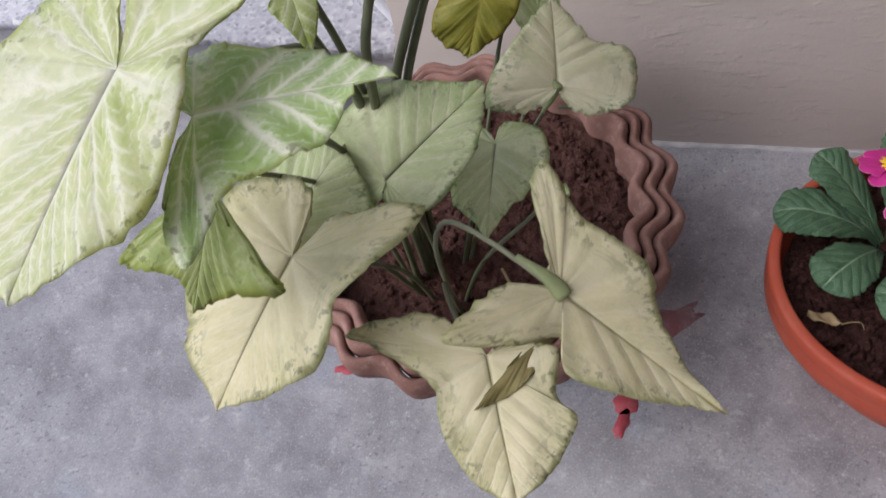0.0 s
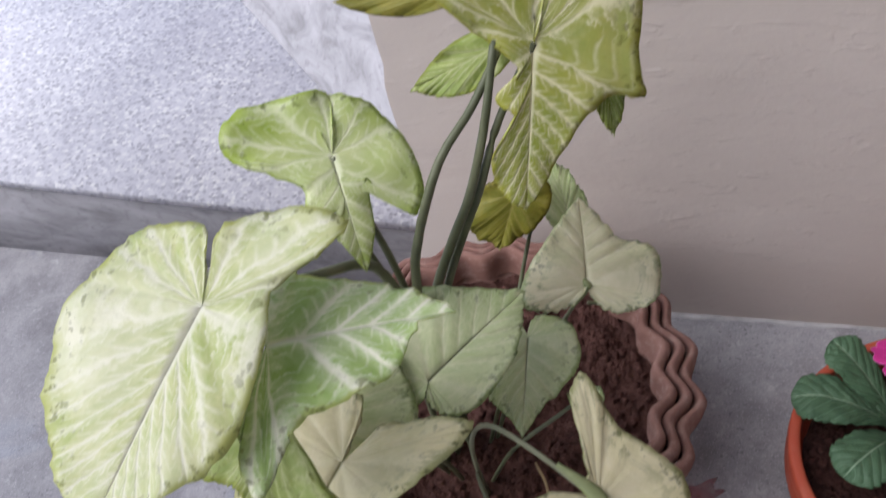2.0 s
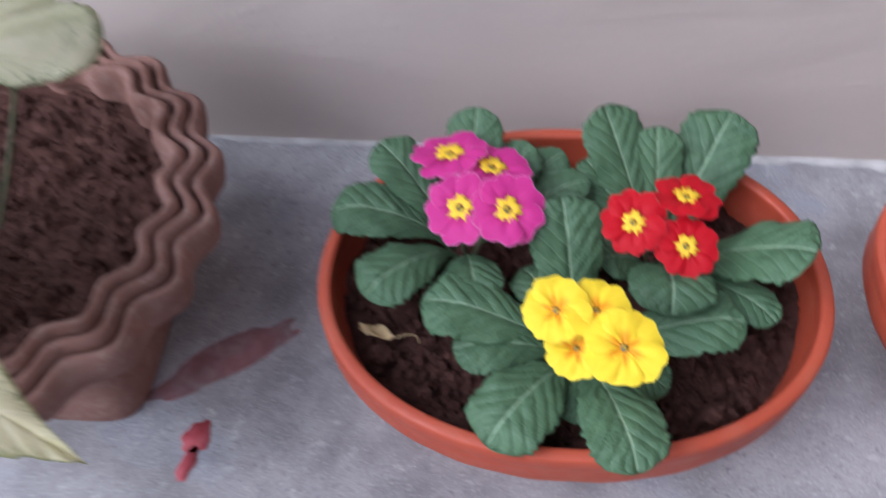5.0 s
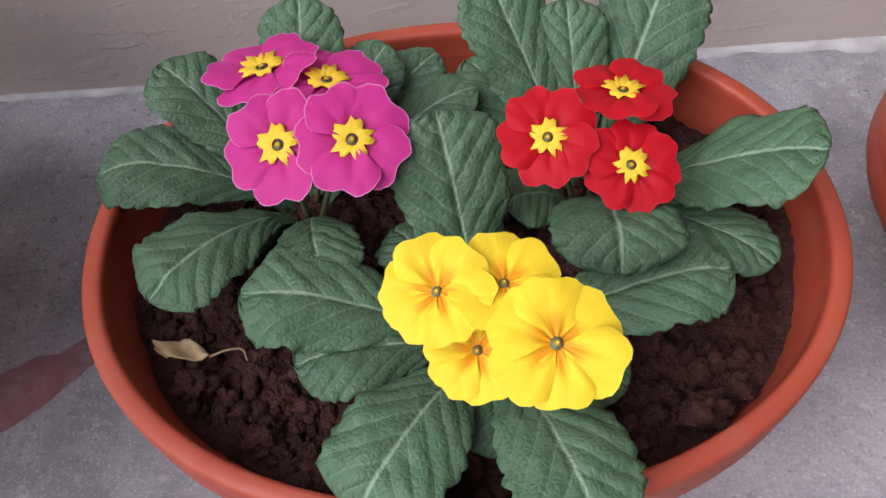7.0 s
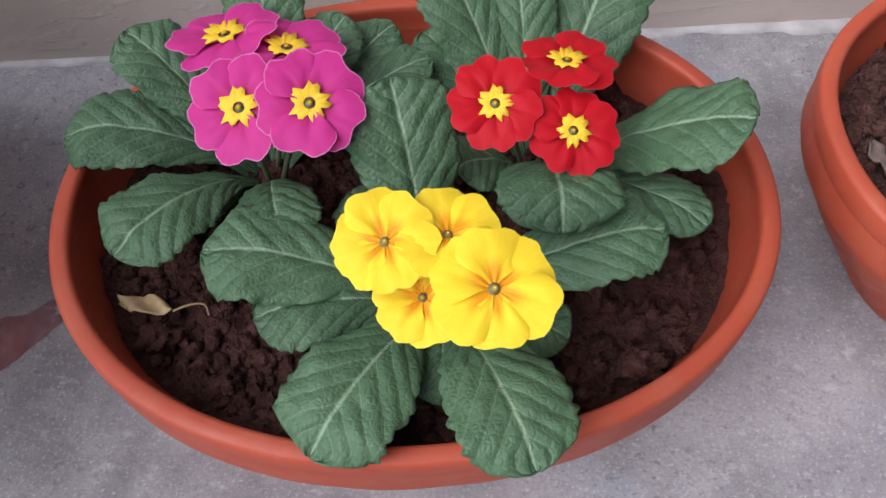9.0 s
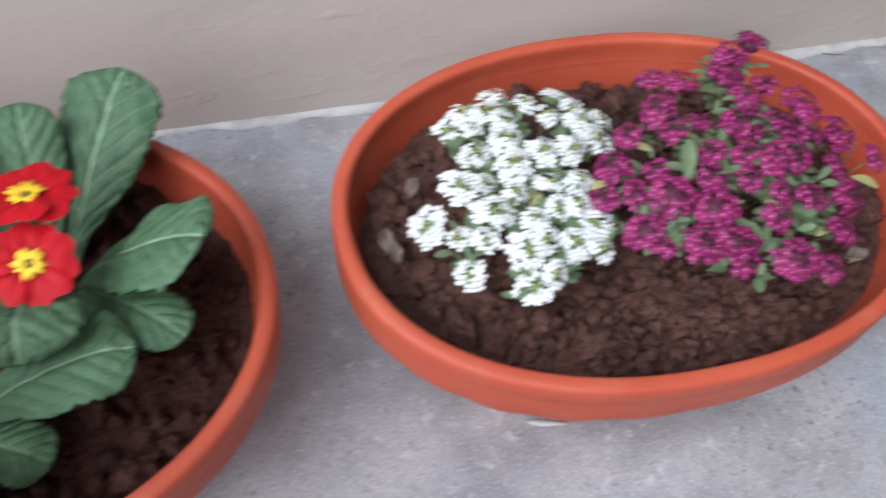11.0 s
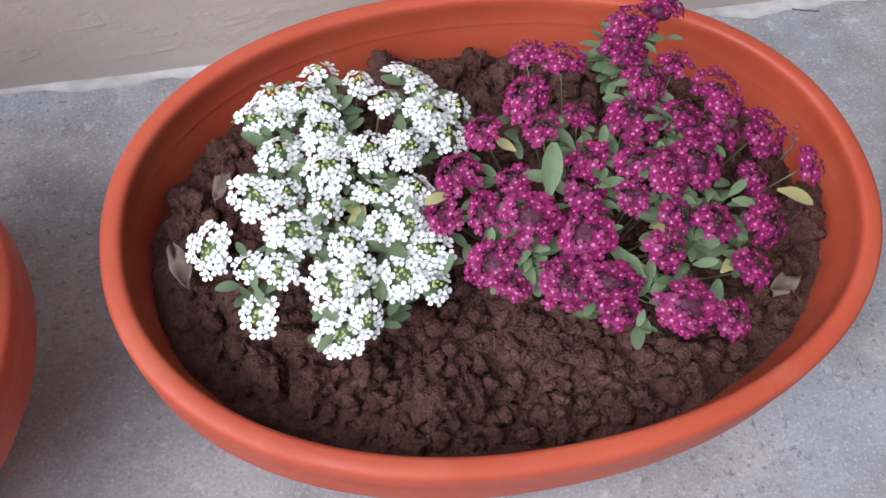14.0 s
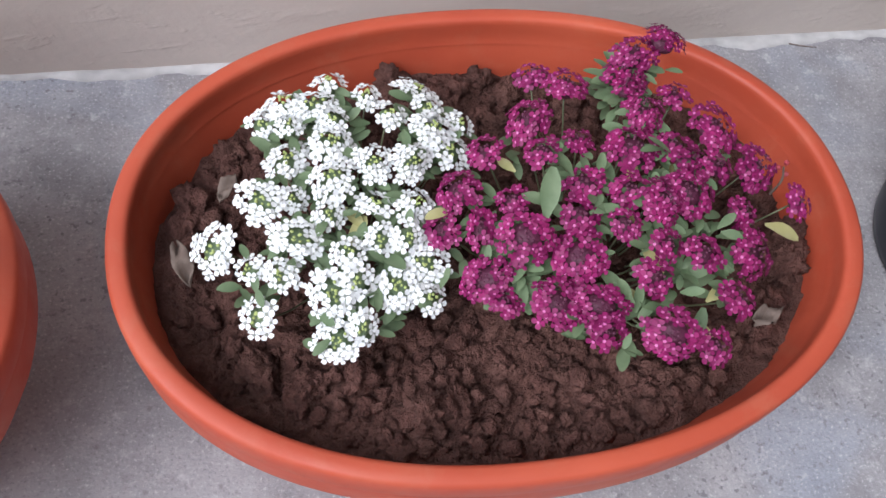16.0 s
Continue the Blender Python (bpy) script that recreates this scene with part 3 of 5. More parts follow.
def soil_bm(a, b, z, seed, square=2.0, rough=0.010, crown=0.012, clods=3000, big=0.0062, lumps=0):
    """Lumpy earth filling an oval, with loose clods on top."""
    bm = bmesh.new()
    rng = random.Random(seed)
    off = Vector((seed * 3.1, seed * 1.7, 0))

    def height(x, y):
        v = Vector((x, y, 0))
        h = noise.noise(v * 14 + off) * 0.6 + noise.noise(v * 40 + off) * 0.55 + abs(noise.noise(v * 75 + off)) * 0.6 + abs(noise.noise(v * 170 + off)) * 0.55
        return z + rough * h + crown * (1 - (x / a) ** 2 - (y / b) ** 2)

    rings = []
    for k in range(1, 81):
        s = k / 80
        ring = []
        for i in range(240):
            c, d = oval(2 * math.pi * i / 240, square)
            ring.append((s * a * c, s * b * d, height(s * a * c, s * b * d)))
        rings.append(ring)
    loft(rings, bm=bm)
    mid = bm.verts.new((0, 0, height(0, 0)))
    bm.verts.ensure_lookup_table()
    for i in range(240):
        bm.faces.new((mid, bm.verts[i], bm.verts[(i + 1) % 240]))
    for _ in range(clods):
        q, s = rng.uniform(0, 2 * math.pi), math.sqrt(rng.random()) * 0.95
        x, y = s * a * math.cos(q), s * b * math.sin(q)
        lump = _ < lumps
        r = rng.uniform(0.006, 0.014) if lump else big * (0.14 + 0.86 * rng.random() ** 4)
        m = Matrix.Translation((x, y, height(x, y) + r * (0.28 if lump else 0.25))) @ Euler([rng.uniform(0, 6) for _ in range(3)]).to_matrix().to_4x4() @ Matrix.Diagonal((r, r * rng.uniform(0.6, 1), r * rng.uniform(0.5, 0.9), 1))
        place = []
        for v in LUMP_V if lump else CLOD_V:
            g = 0.6 * noise.noise(v * 1.3 + Vector((q * 9, s * 31, seed))) + 0.5 * noise.noise(v * 2.7 + Vector((q, s * 17, seed)))
            if lump:
                g += 0.34 * abs(noise.noise(v * 4.5 + Vector((q, s * 5, 1)))) + 0.26 * noise.noise(v * 9 + Vector((q, s * 5, 4)))
            place.append(bm.verts.new(m @ (v * (1 + g))))
        for f in LUMP_F if lump else CLOD_F:
            bm.faces.new([place[n] for n in f])
    return bm, height


def soil_in(x, y, turn, a, b, z, seed, label, material="soil", **kw):
    bm, height = soil_bm(a, b, z, seed, **kw)
    ob = tagged(part("soil", bm, M[material], label=label), "", "soil", kind="stuff")
    ob.location, ob.rotation_euler = (x, y, 0), (0, 0, radians(turn))
    return height


P2 = (0.5679, 0.5319, 1.2)
P3 = (1.0139, 0.5535, 0.1)
oval_planter(*P2, 0.2028, 0.1562, 2.1, "oval terracotta-coloured plastic planter holding primroses")
oval_planter(*P3, 0.2042, 0.1456, 2.17, "oval terracotta-coloured plastic planter holding sweet alyssum")
soil_in(*P2, 0.1878, 0.1415, 0.119, 3, "dark crumbly moist potting soil", square=2.1, rough=0.012, clods=4600, big=0.0066, lumps=22)
soil_in(*P3, 0.1875, 0.1290, 0.117, 5, "dark lumpy potting soil", "soil_dry", square=2.17, rough=0.0135, clods=4600, big=0.0070, lumps=64)

# the round clay pot with a frilled rim
P1 = (0.080, 0.545)
POT1_H = 0.20


def frilled_pot():
    p = thing("clay_pot", P1[0], P1[1], 0, "round clay pot with a three-fold frilled rim on a square foot", "flower pot")
    lobes, n = 19, 304

    def ring(r, z, wave, lift=0.0):
        out = []
        for i in range(n):
            q = 2 * math.pi * i / n
            w = math.cos(q * lobes + 0.25 * math.sin(3 * q))
            rr = r + wave * w
            out.append((rr * math.cos(q), rr * math.sin(q), z + lift * w))
        return out

    bowl = [(0.085, 0.050, 0), (0.105, 0.052, 0), (0.135, 0.090, 0), (0.160, 0.135, 0.001), (0.172, 0.163, 0.003), (0.178, 0.174, 0.005), (0.165, 0.177, 0.006), (0.158, 0.164, 0.004), (0.150, 0.13, 0.001), (0.12, 0.07, 0)]
    part("bowl", loft([ring(r, z, w) for r, z, w in bowl]), M["clay"], p, "weathered reddish clay bowl")
    # three frills stepping outward and down
    for r, z, wave in ((0.166, 0.2125, 0.0062), (0.180, 0.208, 0.0068), (0.1935, 0.201, 0.0072)):
        sect = [(-0.008, -0.036), (-0.0068, -0.012), (-0.005, -0.003), (-0.001, 0.0012), (0.003, -0.0008), (0.0058, -0.007), (0.0062, -0.019), (0.003, -0.034)]
        bm = loft([ring(r + dr, z + dz, wave * (1.0 if dz > -0.015 else 0.75), 0.0) for dr, dz in sect + sect[:1]])
        part("frill", bm, M["clay"], p, "wavy clay frill")
    foot = bmesh.new()
    rows = []
    for h, z in ((0.108, 0.0), (0.110, 0.006), (0.100, 0.045), (0.090, 0.058)):
        rows.append([(h * (abs(math.cos(q)) ** 0.28) * math.copysign(1, math.cos(q)), h * (abs(math.sin(q)) ** 0.28) * math.copysign(1, math.sin(q)) + 0.010, z) for q in [2 * math.pi * (i + 0.5) / 64 for i in range(64)]])
    loft(rows, True, foot)
    part("foot", foot, M["clay"], p, "square clay foot")
    return p


frilled_pot()
soil_in(P1[0], P1[1], 0, 0.160, 0.160, 0.168, 8, "dry reddish brown lumpy soil", "soil_clay", rough=0.012, crown=0.004, clods=2000)


# ---- black pot at the far end ----
def black_pot():
    p = thing("plant_bucket", 1.430, 0.570, 0, "plain black plastic nursery pot on the concrete", "flower pot")

    def circ(r, z):
        return [(r * math.cos(q), r * math.sin(q), z) for q in [2 * math.pi * i / 72 for i in range(72)]]

    body = [(0.02, 0.004), (0.084, 0.0), (0.090, 0.004), (0.092, 0.012), (0.093, 0.028), (0.091, 0.032), (0.099, 0.09), (0.108, 0.150), (0.105, 0.151), (0.095, 0.09), (0.083, 0.012), (0.02, 0.010)]
    part("body", loft([circ(r, z) for r, z in body]), M["black"], p)
    rim = [(0.108, 0.145), (0.114, 0.146), (0.117, 0.154), (0.117, 0.165), (0.112, 0.167), (0.107, 0.164), (0.105, 0.147), (0.108, 0.145)]
    part("rim", loft([circ(r, z) for r, z in rim]), M["black"], p, "thick black rim")
    return p


black_pot()


# ---- paint spots on the floor ----
def spot(x, y, length, width, turn, seed, material, label):
    bm = bmesh.new()
    n = 40
    ring = []
    for i in range(n):
        q = 2 * math.pi * i / n
        w = 1 + 0.35 * noise.noise((math.cos(q) * 1.7 + seed, math.sin(q) * 1.7, seed)) + 0.12 * noise.noise((math.cos(q) * 5 + seed, math.sin(q) * 5, seed))
        ring.append((length / 2 * w * math.cos(q), width / 2 * w * math.sin(q)))
    loft([[(px, py, 0.0) for px, py in ring], [(px * 0.985, py * 0.985, 0.0004) for px, py in ring]], True, bm)
    ob = part("paint_spot", bm, material, label=label)
    ob.location, ob.rotation_euler = (x, y, 0.0002), (0, 0, radians(turn))
    return tagged(ob, "", "paint spot")


spot(0.252, 0.520, 0.165, 0.038, 36, 2.3, M["old_red"], "long faded maroon paint smear on the concrete")
spot(0.243, 0.438, 0.034, 0.024, 60, 5.1, M["red_paint"], "small bright red paint splash on the concrete")
spot(0.240, 0.412, 0.034, 0.014, 75, 7.9, M["red_paint"], "small bright red paint splash on the concrete")
spot(-0.075, 0.440, 0.030, 0.012, 10, 3.7, M["red_paint"], "small bright red paint splash on the concrete")
spot(0.950, 0.463, 0.028, 0.005, -14, 9.4, M["mortar"], "small white paint streak on the concrete")


# ---- the syngonium in the clay pot ----
OUTLINES = {
    "heart": [(1, 0), (0.9, 0.07), (0.68, 0.26), (0.4, 0.45), (0.12, 0.57), (-0.14, 0.6), (-0.35, 0.5), (-0.44, 0.32), (-0.38, 0.14), (-0.18, 0.04), (0, 0)],
    "arrow": [(1, 0), (0.88, 0.05), (0.62, 0.18), (0.34, 0.27), (0.1, 0.36), (-0.12, 0.52), (-0.36, 0.58), (-0.46, 0.46), (-0.36, 0.26), (-0.17, 0.09), (0, 0)],
    "three": [(1, 0), (0.88, 0.07), (0.62, 0.22), (0.32, 0.2), (0.06, 0.24), (-0.08, 0.5), (-0.3, 0.66), (-0.52, 0.6), (-0.58, 0.38), (-0.34, 0.12), (0, 0)],
    "blade": [(1, 0), (0.9, 0.05), (0.7, 0.18), (0.45, 0.3), (0.2, 0.36), (0.0, 0.34), (-0.15, 0.24), (-0.2, 0.12), (-0.16, 0.05), (-0.08, 0.02), (0, 0)],
}
LOBE = (-0.35, 0.5)


# blades with a cut of their own: the way across, and each half's margin from tip to notch,
# along the midrib and out from it, in midrib lengths
BLADES = {
    "great": ((-0.116, 0.031, -0.006),
          [(0.93, 0.17), (0.76, 0.4), (0.56, 0.59), (0.31, 0.71), (0.04, 0.68), (-0.22, 0.61), (-0.33, 0.42), (-0.35, 0.18), (-0.15, 0.06)],
          [(0.81, 0.23), (0.58, 0.4), (0.32, 0.43), (0.01, 0.37), (-0.18, 0.29), (-0.38, 0.43), (-0.57, 0.46), (-0.53, 0.11), (-0.36, -0.09), (-0.14, -0.04)]),
    "striped": ((-0.038, 0.097, -0.002),
          [(0.82, 0.15), (0.46, 0.35), (0.19, 0.45), (0.01, 0.48), (-0.17, 0.48), (-0.23, 0.3), (-0.11, 0.11)],
          [(0.79, 0.08), (0.63, 0.29), (0.4, 0.41), (0.16, 0.47), (0.02, 0.63), (-0.1, 0.81), (-0.18, 0.58), (-0.13, 0.33), (-0.06, 0.1)]),
    "tucked": ((-0.072, 0.011, 0.002),
          [(0.76, 0.14), (0.76, 0.38), (0.76, 0.74), (0.42, 0.56), (0.24, 0.28)],
          [(0.82, 0.25), (0.68, 0.7), (0.43, 0.38), (0.2, 0.08), (0.18, -0.11)]),
    "heart_a": ((-0.071, 0.061, 0.019),
          [(0.72, 0.31), (0.43, 0.6), (0.11, 0.65), (-0.21, 0.54), (-0.46, 0.29), (-0.56, 0.1), (-0.37, -0.05), (-0.12, -0.08)],
          [(0.85, 0.15), (0.66, 0.31), (0.45, 0.39), (0.22, 0.42), (0.03, 0.38), (-0.09, 0.25), (-0.1, 0.11)]),
    "heart_b": ((0.102, 0.012, 0.0),
          [(0.77, 0.14), (0.47, 0.36), (0.22, 0.43), (-0.06, 0.37), (-0.25, 0.24), (-0.22, 0.05), (-0.06, -0.01)],
          [(0.83, 0.12), (0.61, 0.29), (0.26, 0.29), (-0.02, 0.22), (-0.19, 0.13), (-0.09, 0.03)]),
    "shield": ((-0.081, -0.019, 0.042),
          [(0.64, 0.24), (0.26, 0.46), (-0.06, 0.62), (-0.38, 0.68), (-0.42, 0.52), (-0.32, 0.26), (-0.17, 0.08)],
          [(0.82, 0.21), (0.61, 0.4), (0.58, 0.66), (0.34, 0.8), (0.05, 0.74), (-0.15, 0.55), (-0.26, 0.27), (-0.22, 0.08)]),
    "broad": ((-0.095, 0.051, -0.011),
          [(0.92, 0.12), (0.83, 0.41), (0.6, 0.57), (0.31, 0.63), (0.06, 0.61), (-0.19, 0.61), (-0.4, 0.32), (-0.39, 0.08), (-0.18, 0.03)],
          [(0.68, 0.36), (0.46, 0.52), (0.2, 0.52), (0.05, 0.47), (-0.19, 0.59), (-0.51, 0.67), (-0.61, 0.65), (-0.49, 0.38), (-0.32, 0.14), (-0.11, 0.05)]),
    "spear": ((0.055, 0.124, 0.018),
          [(0.76, 0.06), (0.47, 0.19), (0.29, 0.34), (0.08, 0.35), (-0.12, 0.34), (-0.29, 0.41), (-0.42, 0.45), (-0.4, 0.33), (-0.23, 0.16), (-0.09, 0.03)],
          [(0.8, 0.09), (0.56, 0.21), (0.22, 0.31), (0.11, 0.18), (-0.07, 0.35), (-0.35, 0.53), (-0.32, 0.32), (-0.25, 0.14), (-0.09, 0.02)]),
    "drooped": ((-0.089, -0.027, -0.011),
          [(0.87, 0.22), (0.59, 0.36), (0.35, 0.41), (0.15, 0.4), (-0.04, 0.56), (-0.26, 0.82), (-0.36, 0.97), (-0.4, 0.66), (-0.37, 0.33), (-0.23, 0.16), (-0.07, 0.03)],
          [(0.85, 0.26), (0.63, 0.46), (0.51, 0.51), (0.36, 0.41), (0.07, 0.49), (-0.01, 0.32), (-0.04, 0.13)]),
    "lobed_a": ((-0.07, -0.037, 0.001),
          [(0.74, 0.12), (0.57, 0.2), (0.47, 0.04), (0.39, 0.32), (0.19, 0.31), (-0.0, 0.55), (-0.2, 0.82), (-0.41, 0.84), (-0.57, 0.63), (-0.57, 0.19), (-0.52, -0.10), (-0.25, -0.08)],
          [(0.73, 0.15), (0.44, 0.2), (0.25, 0.22), (0.42, 0.31), (0.5, 0.39), (0.66, 0.52), (0.47, 0.66), (0.12, 0.65), (-0.23, 0.5), (-0.44, 0.31), (-0.49, -0.02), (-0.25, -0.04)]),
    "lobed_b": ((-0.097, -0.045, 0.031),
          [(0.89, 0.15), (0.66, 0.24), (0.44, 0.11), (0.32, 0.22), (0.17, 0.09), (0.02, 0.25), (-0.1, 0.43), (-0.26, 0.63), (-0.4, 0.79), (-0.5, 0.88), (-0.57, 0.6), (-0.53, 0.32), (-0.53, -0.06), (-0.25, -0.06)],
          [(0.79, 0.14), (0.51, 0.28), (0.32, 0.5), (0.33, 0.71), (0.1, 0.64), (-0.42, 0.65), (-0.55, 0.5), (-0.61, 0.25), (-0.51, 0.11), (-0.49, -0.05), (-0.25, -0.01)]),
}


def syngonium_leaf(kind, c, tip, left=None, right=None, seed=0, droop=0.0, cup=0.0, wave=0.0052, quilt=0.0016, fold=0.0):
    """A leaf hung on its stalk point and its tip; rows run out along the side veins."""
    c, tip = Vector(c), Vector(tip)
    along = tip - c
    if kind in BLADES:
        side, lo, ro = BLADES[kind]
        ways = (Vector(side), -Vector(side))
        cuts = [[(1, 0)] + lo + [(0, 0)], [(1, 0)] + ro + [(0, 0)]]
    else:
        ways = [(Vector(p) - c - LOBE[0] * along) / LOBE[1] for p in (left, right)]
        cuts = [OUTLINES[kind]] * 2
    bm, uvs = bmesh.new(), {}
    rows, cols = 72, 10
    normal = along.cross(ways[0] - ways[1]).normalized()
    if normal.z < 0:
        normal = -normal
    size = along.length
    seam = {}
    for sign, across, cut in ((1, ways[0], cuts[0]), (-1, ways[1], cuts[1])):
        edge = smooth_path([(u, v, 0) for u, v in cut], rows)
        grid = []
        low, stops = 1.0, []
        foot = next(e for e in edge if e.x < 0.04)
        foot = foot.x - 1.5 * abs(foot.y)
        for i, e in enumerate(edge):
            if 0 < i:
                low = min(low, min(0.99, max(0.0, (e.x - 1.5 * abs(e.y) - foot) / (1 - foot)) ** 2.0), max(0.0, e.x))
            stops.append(0.0 if i == rows else low)
        fan = stops.index(0.0)
        for i, e in enumerate(edge):
            s = 0.6 * (1 - stops[i]) if i < fan else 0.6 + 0.4 * (i - fan) / max(1, rows - fan)
            m = Vector((stops[i], 0, 0))
            line = []
            for j in range(cols + 1):
                k = j / cols
                p = m.lerp(e, k)
                u, v = p.x, p.y
                q = c + along * u + across * v
                ripple = math.sin(math.pi * ((s * 12) % 1.0)) * quilt * (4 * k * (1 - k) if i < fan else 5 * k * k * (1 - k)) * (size / 0.1)
                q += normal * (ripple - droop * u * abs(u) * size + cup * v * v * size + fold * abs(v) * size * max(0.0, 1 - 0.6 * abs(u)))
                q += normal * wave * k ** 2 * (noise.noise((u * 3.1 + seed, v * 3.1 * sign + seed * 2.3, seed)) * 1.6 + 0.6 * noise.noise((s * 16, sign * 3.0 + seed, 1.5)))
                q += along.normalized() * 0.003 * k ** 3 * noise.noise((i * 0.55, sign + seed, 4.0)) + normal * (0.0008 * sign * k + 0.003 * k ** 4 * noise.noise((i * 0.8, sign - seed, 7.0)))
                if j == 0:
                    key = tuple(round(x, 6) for x in m)
                    if key not in seam:
                        seam[key] = bm.verts.new(q)
                        uvs[seam[key]] = (s, 0.0)
                    line.append(seam[key])
                else:
                    w = bm.verts.new(q)
                    uvs[w] = (s, k)
                    line.append(w)
            grid.append(line)
        for a, b in zip(grid, grid[1:]):
            for j in range(cols):
                face = []
                for w in ((a[j], a[j + 1], b[j + 1], b[j]) if sign > 0 else (a[j], b[j], b[j + 1], a[j + 1])):
                    if w not in face:
                        face.append(w)
                if len(face) > 2:
                    try:
                        bm.faces.new(face)
                    except ValueError:
                        pass
    put_uv(bm, uvs)
    return bm


CROWN = Vector((0.062, 0.480, 0.150))
syngonium = thing("arrowhead_plant", *CROWN, "tall arrowhead plant with pale variegated leaves in a clay pot", "potted plant")

LEAVES = [
    ("great", "white", (0.008, 0.303, 0.625), (-0.021, 0.190, 0.594), (-0.070, 0.352, 0.618), (0.052, 0.392, 0.604), 1, 0.06, -0.12, "large creamy white leaf with yellow-green margin"),
    ("striped", "green", (0.034, 0.305, 0.592), (0.131, 0.343, 0.590), (0.050, 0.226, 0.588), (-0.010, 0.372, 0.585), 2, 0.05, -0.2, "green leaf with broad white veins"),
    ("tucked", "moss", (0.022, 0.302, 0.535), (0.012, 0.246, 0.490), (0.090, 0.262, 0.512), (-0.035, 0.290, 0.524), 3, 0.0, -0.1, "yellow-green leaf tucked under the others"),
    ("heart_a", "pale", (0.077, 0.396, 0.425), (0.140, 0.458, 0.462), (0.013, 0.414, 0.430), (0.112, 0.352, 0.415), 4, 0.05, -0.1, "pale greyish green heart-shaped leaf"),
    ("heart_b", "pale", (0.131, 0.492, 0.354), (0.143, 0.392, 0.376), (0.172, 0.514, 0.352), (0.098, 0.508, 0.352), 5, 0.04, -0.2, "pale green heart-shaped leaf"),
    ("shield", "milk", (0.176, 0.537, 0.375), (0.163, 0.628, 0.392), (0.128, 0.470, 0.405), (0.245, 0.553, 0.350), 6, 0.08, -0.2, "pale green leaf with a whitish sheen"),
    ("broad", "cream", (0.043, 0.308, 0.457), (0.000, 0.218, 0.415), (0.108, 0.388, 0.408), (-0.035, 0.358, 0.436), 7, 0.08, -0.1, "cream leaf with a browned speckled margin"),
    ("spear", "cream", (0.207, 0.325, 0.413), (0.315, 0.288, 0.338), (0.186, 0.412, 0.432), (0.133, 0.268, 0.440), 8, 0.0, 0.10, "cream arrow-shaped leaf with a long tip"),
    ("drooped", "cream", (0.163, 0.286, 0.392), (0.192, 0.204, 0.357), (0.076, 0.304, 0.386), (0.235, 0.272, 0.368), 9, 0.05, -0.1, "cream drooping leaf near the rim"),
    ("blade", "brown_leaf", (0.197, 0.296, 0.402), (0.160, 0.252, 0.382), (0.210, 0.292, 0.390), (0.196, 0.306, 0.398), 10, 0.0, 0.5, "small withered curled leaf"),
    ("lobed_a", "lime", (0.024, 0.459, 0.588), (0.050, 0.408, 0.533), (-0.048, 0.468, 0.590), (0.074, 0.486, 0.548), 11, 0.05, -0.05, "lime green three-lobed leaf with cream veins"),
    ("lobed_b", "olive", (0.151, 0.524, 0.632), (0.150, 0.462, 0.540), (0.082, 0.505, 0.700), (0.216, 0.560, 0.655), 12, 0.05, -0.05, "large lime yellow three-lobed leaf with cream veins"),
    ("blade", "yellow", (0.095, 0.545, 0.655), (0.006, 0.563, 0.636), (0.100, 0.535, 0.640), (0.102, 0.555, 0.668), 13, 0.0, 0.0, "yellowing narrow leaf blade"),
    ("blade", "moss", (0.128, 0.535, 0.622), (0.067, 0.512, 0.600), (0.140, 0.525, 0.600), (0.126, 0.550, 0.640), 14, 0.0, 0.1, "young green leaf blade"),
    ("blade", "moss", (0.190, 0.560, 0.600), (0.200, 0.541, 0.538), (0.176, 0.552, 0.600), (0.206, 0.560, 0.604), 15, 0.0, 0.2, "small hanging leaf blade"),
    ("heart", "yellow", (0.108, 0.610, 0.408), (0.088, 0.594, 0.345), (0.138, 0.606, 0.418), (0.074, 0.606, 0.408), 16, 0.05, -0.3, "olive yellow drooping leaf"),
    ("blade", "pale", (0.152, 0.628, 0.340), (0.138, 0.648, 0.410), (0.182, 0.622, 0.350), (0.116, 0.632, 0.345), 17, 0.0, 0.1, "pale leaf close to the wall"),
    ("heart", "pale", (0.010, 0.345, 0.425), (0.045, 0.415, 0.440), (-0.030, 0.372, 0.420), (0.052, 0.322, 0.415), 18, 0.0, -0.1, "shaded pale leaf under the canopy"),
    ("blade", "pale", (0.180, 0.425, 0.370), (0.200, 0.395, 0.420), (0.196, 0.430, 0.372), (0.168, 0.420, 0.372), 19, 0.0, 0.5, "small folded young leaf"),
]
FOLDS = {"heart_a": 0.16, "heart_b": 0.16, "shield": 0.22, "broad": 0.14, "spear": 0.14, "drooped": 0.12, "lobed_b": 0.10, "great": 0.05}
for kind, mat, c, tip, left, right, seed, droop, cup, label in LEAVES:
    c, tip, left, right = (Vector(p) - CROWN for p in (c, tip, left, right))
    thicken(part("leaf", syngonium_leaf(kind, c, tip, left, right, seed, droop, cup, fold=FOLDS.get(kind, 0.0)), M[mat], syngonium, label), 0.0006)

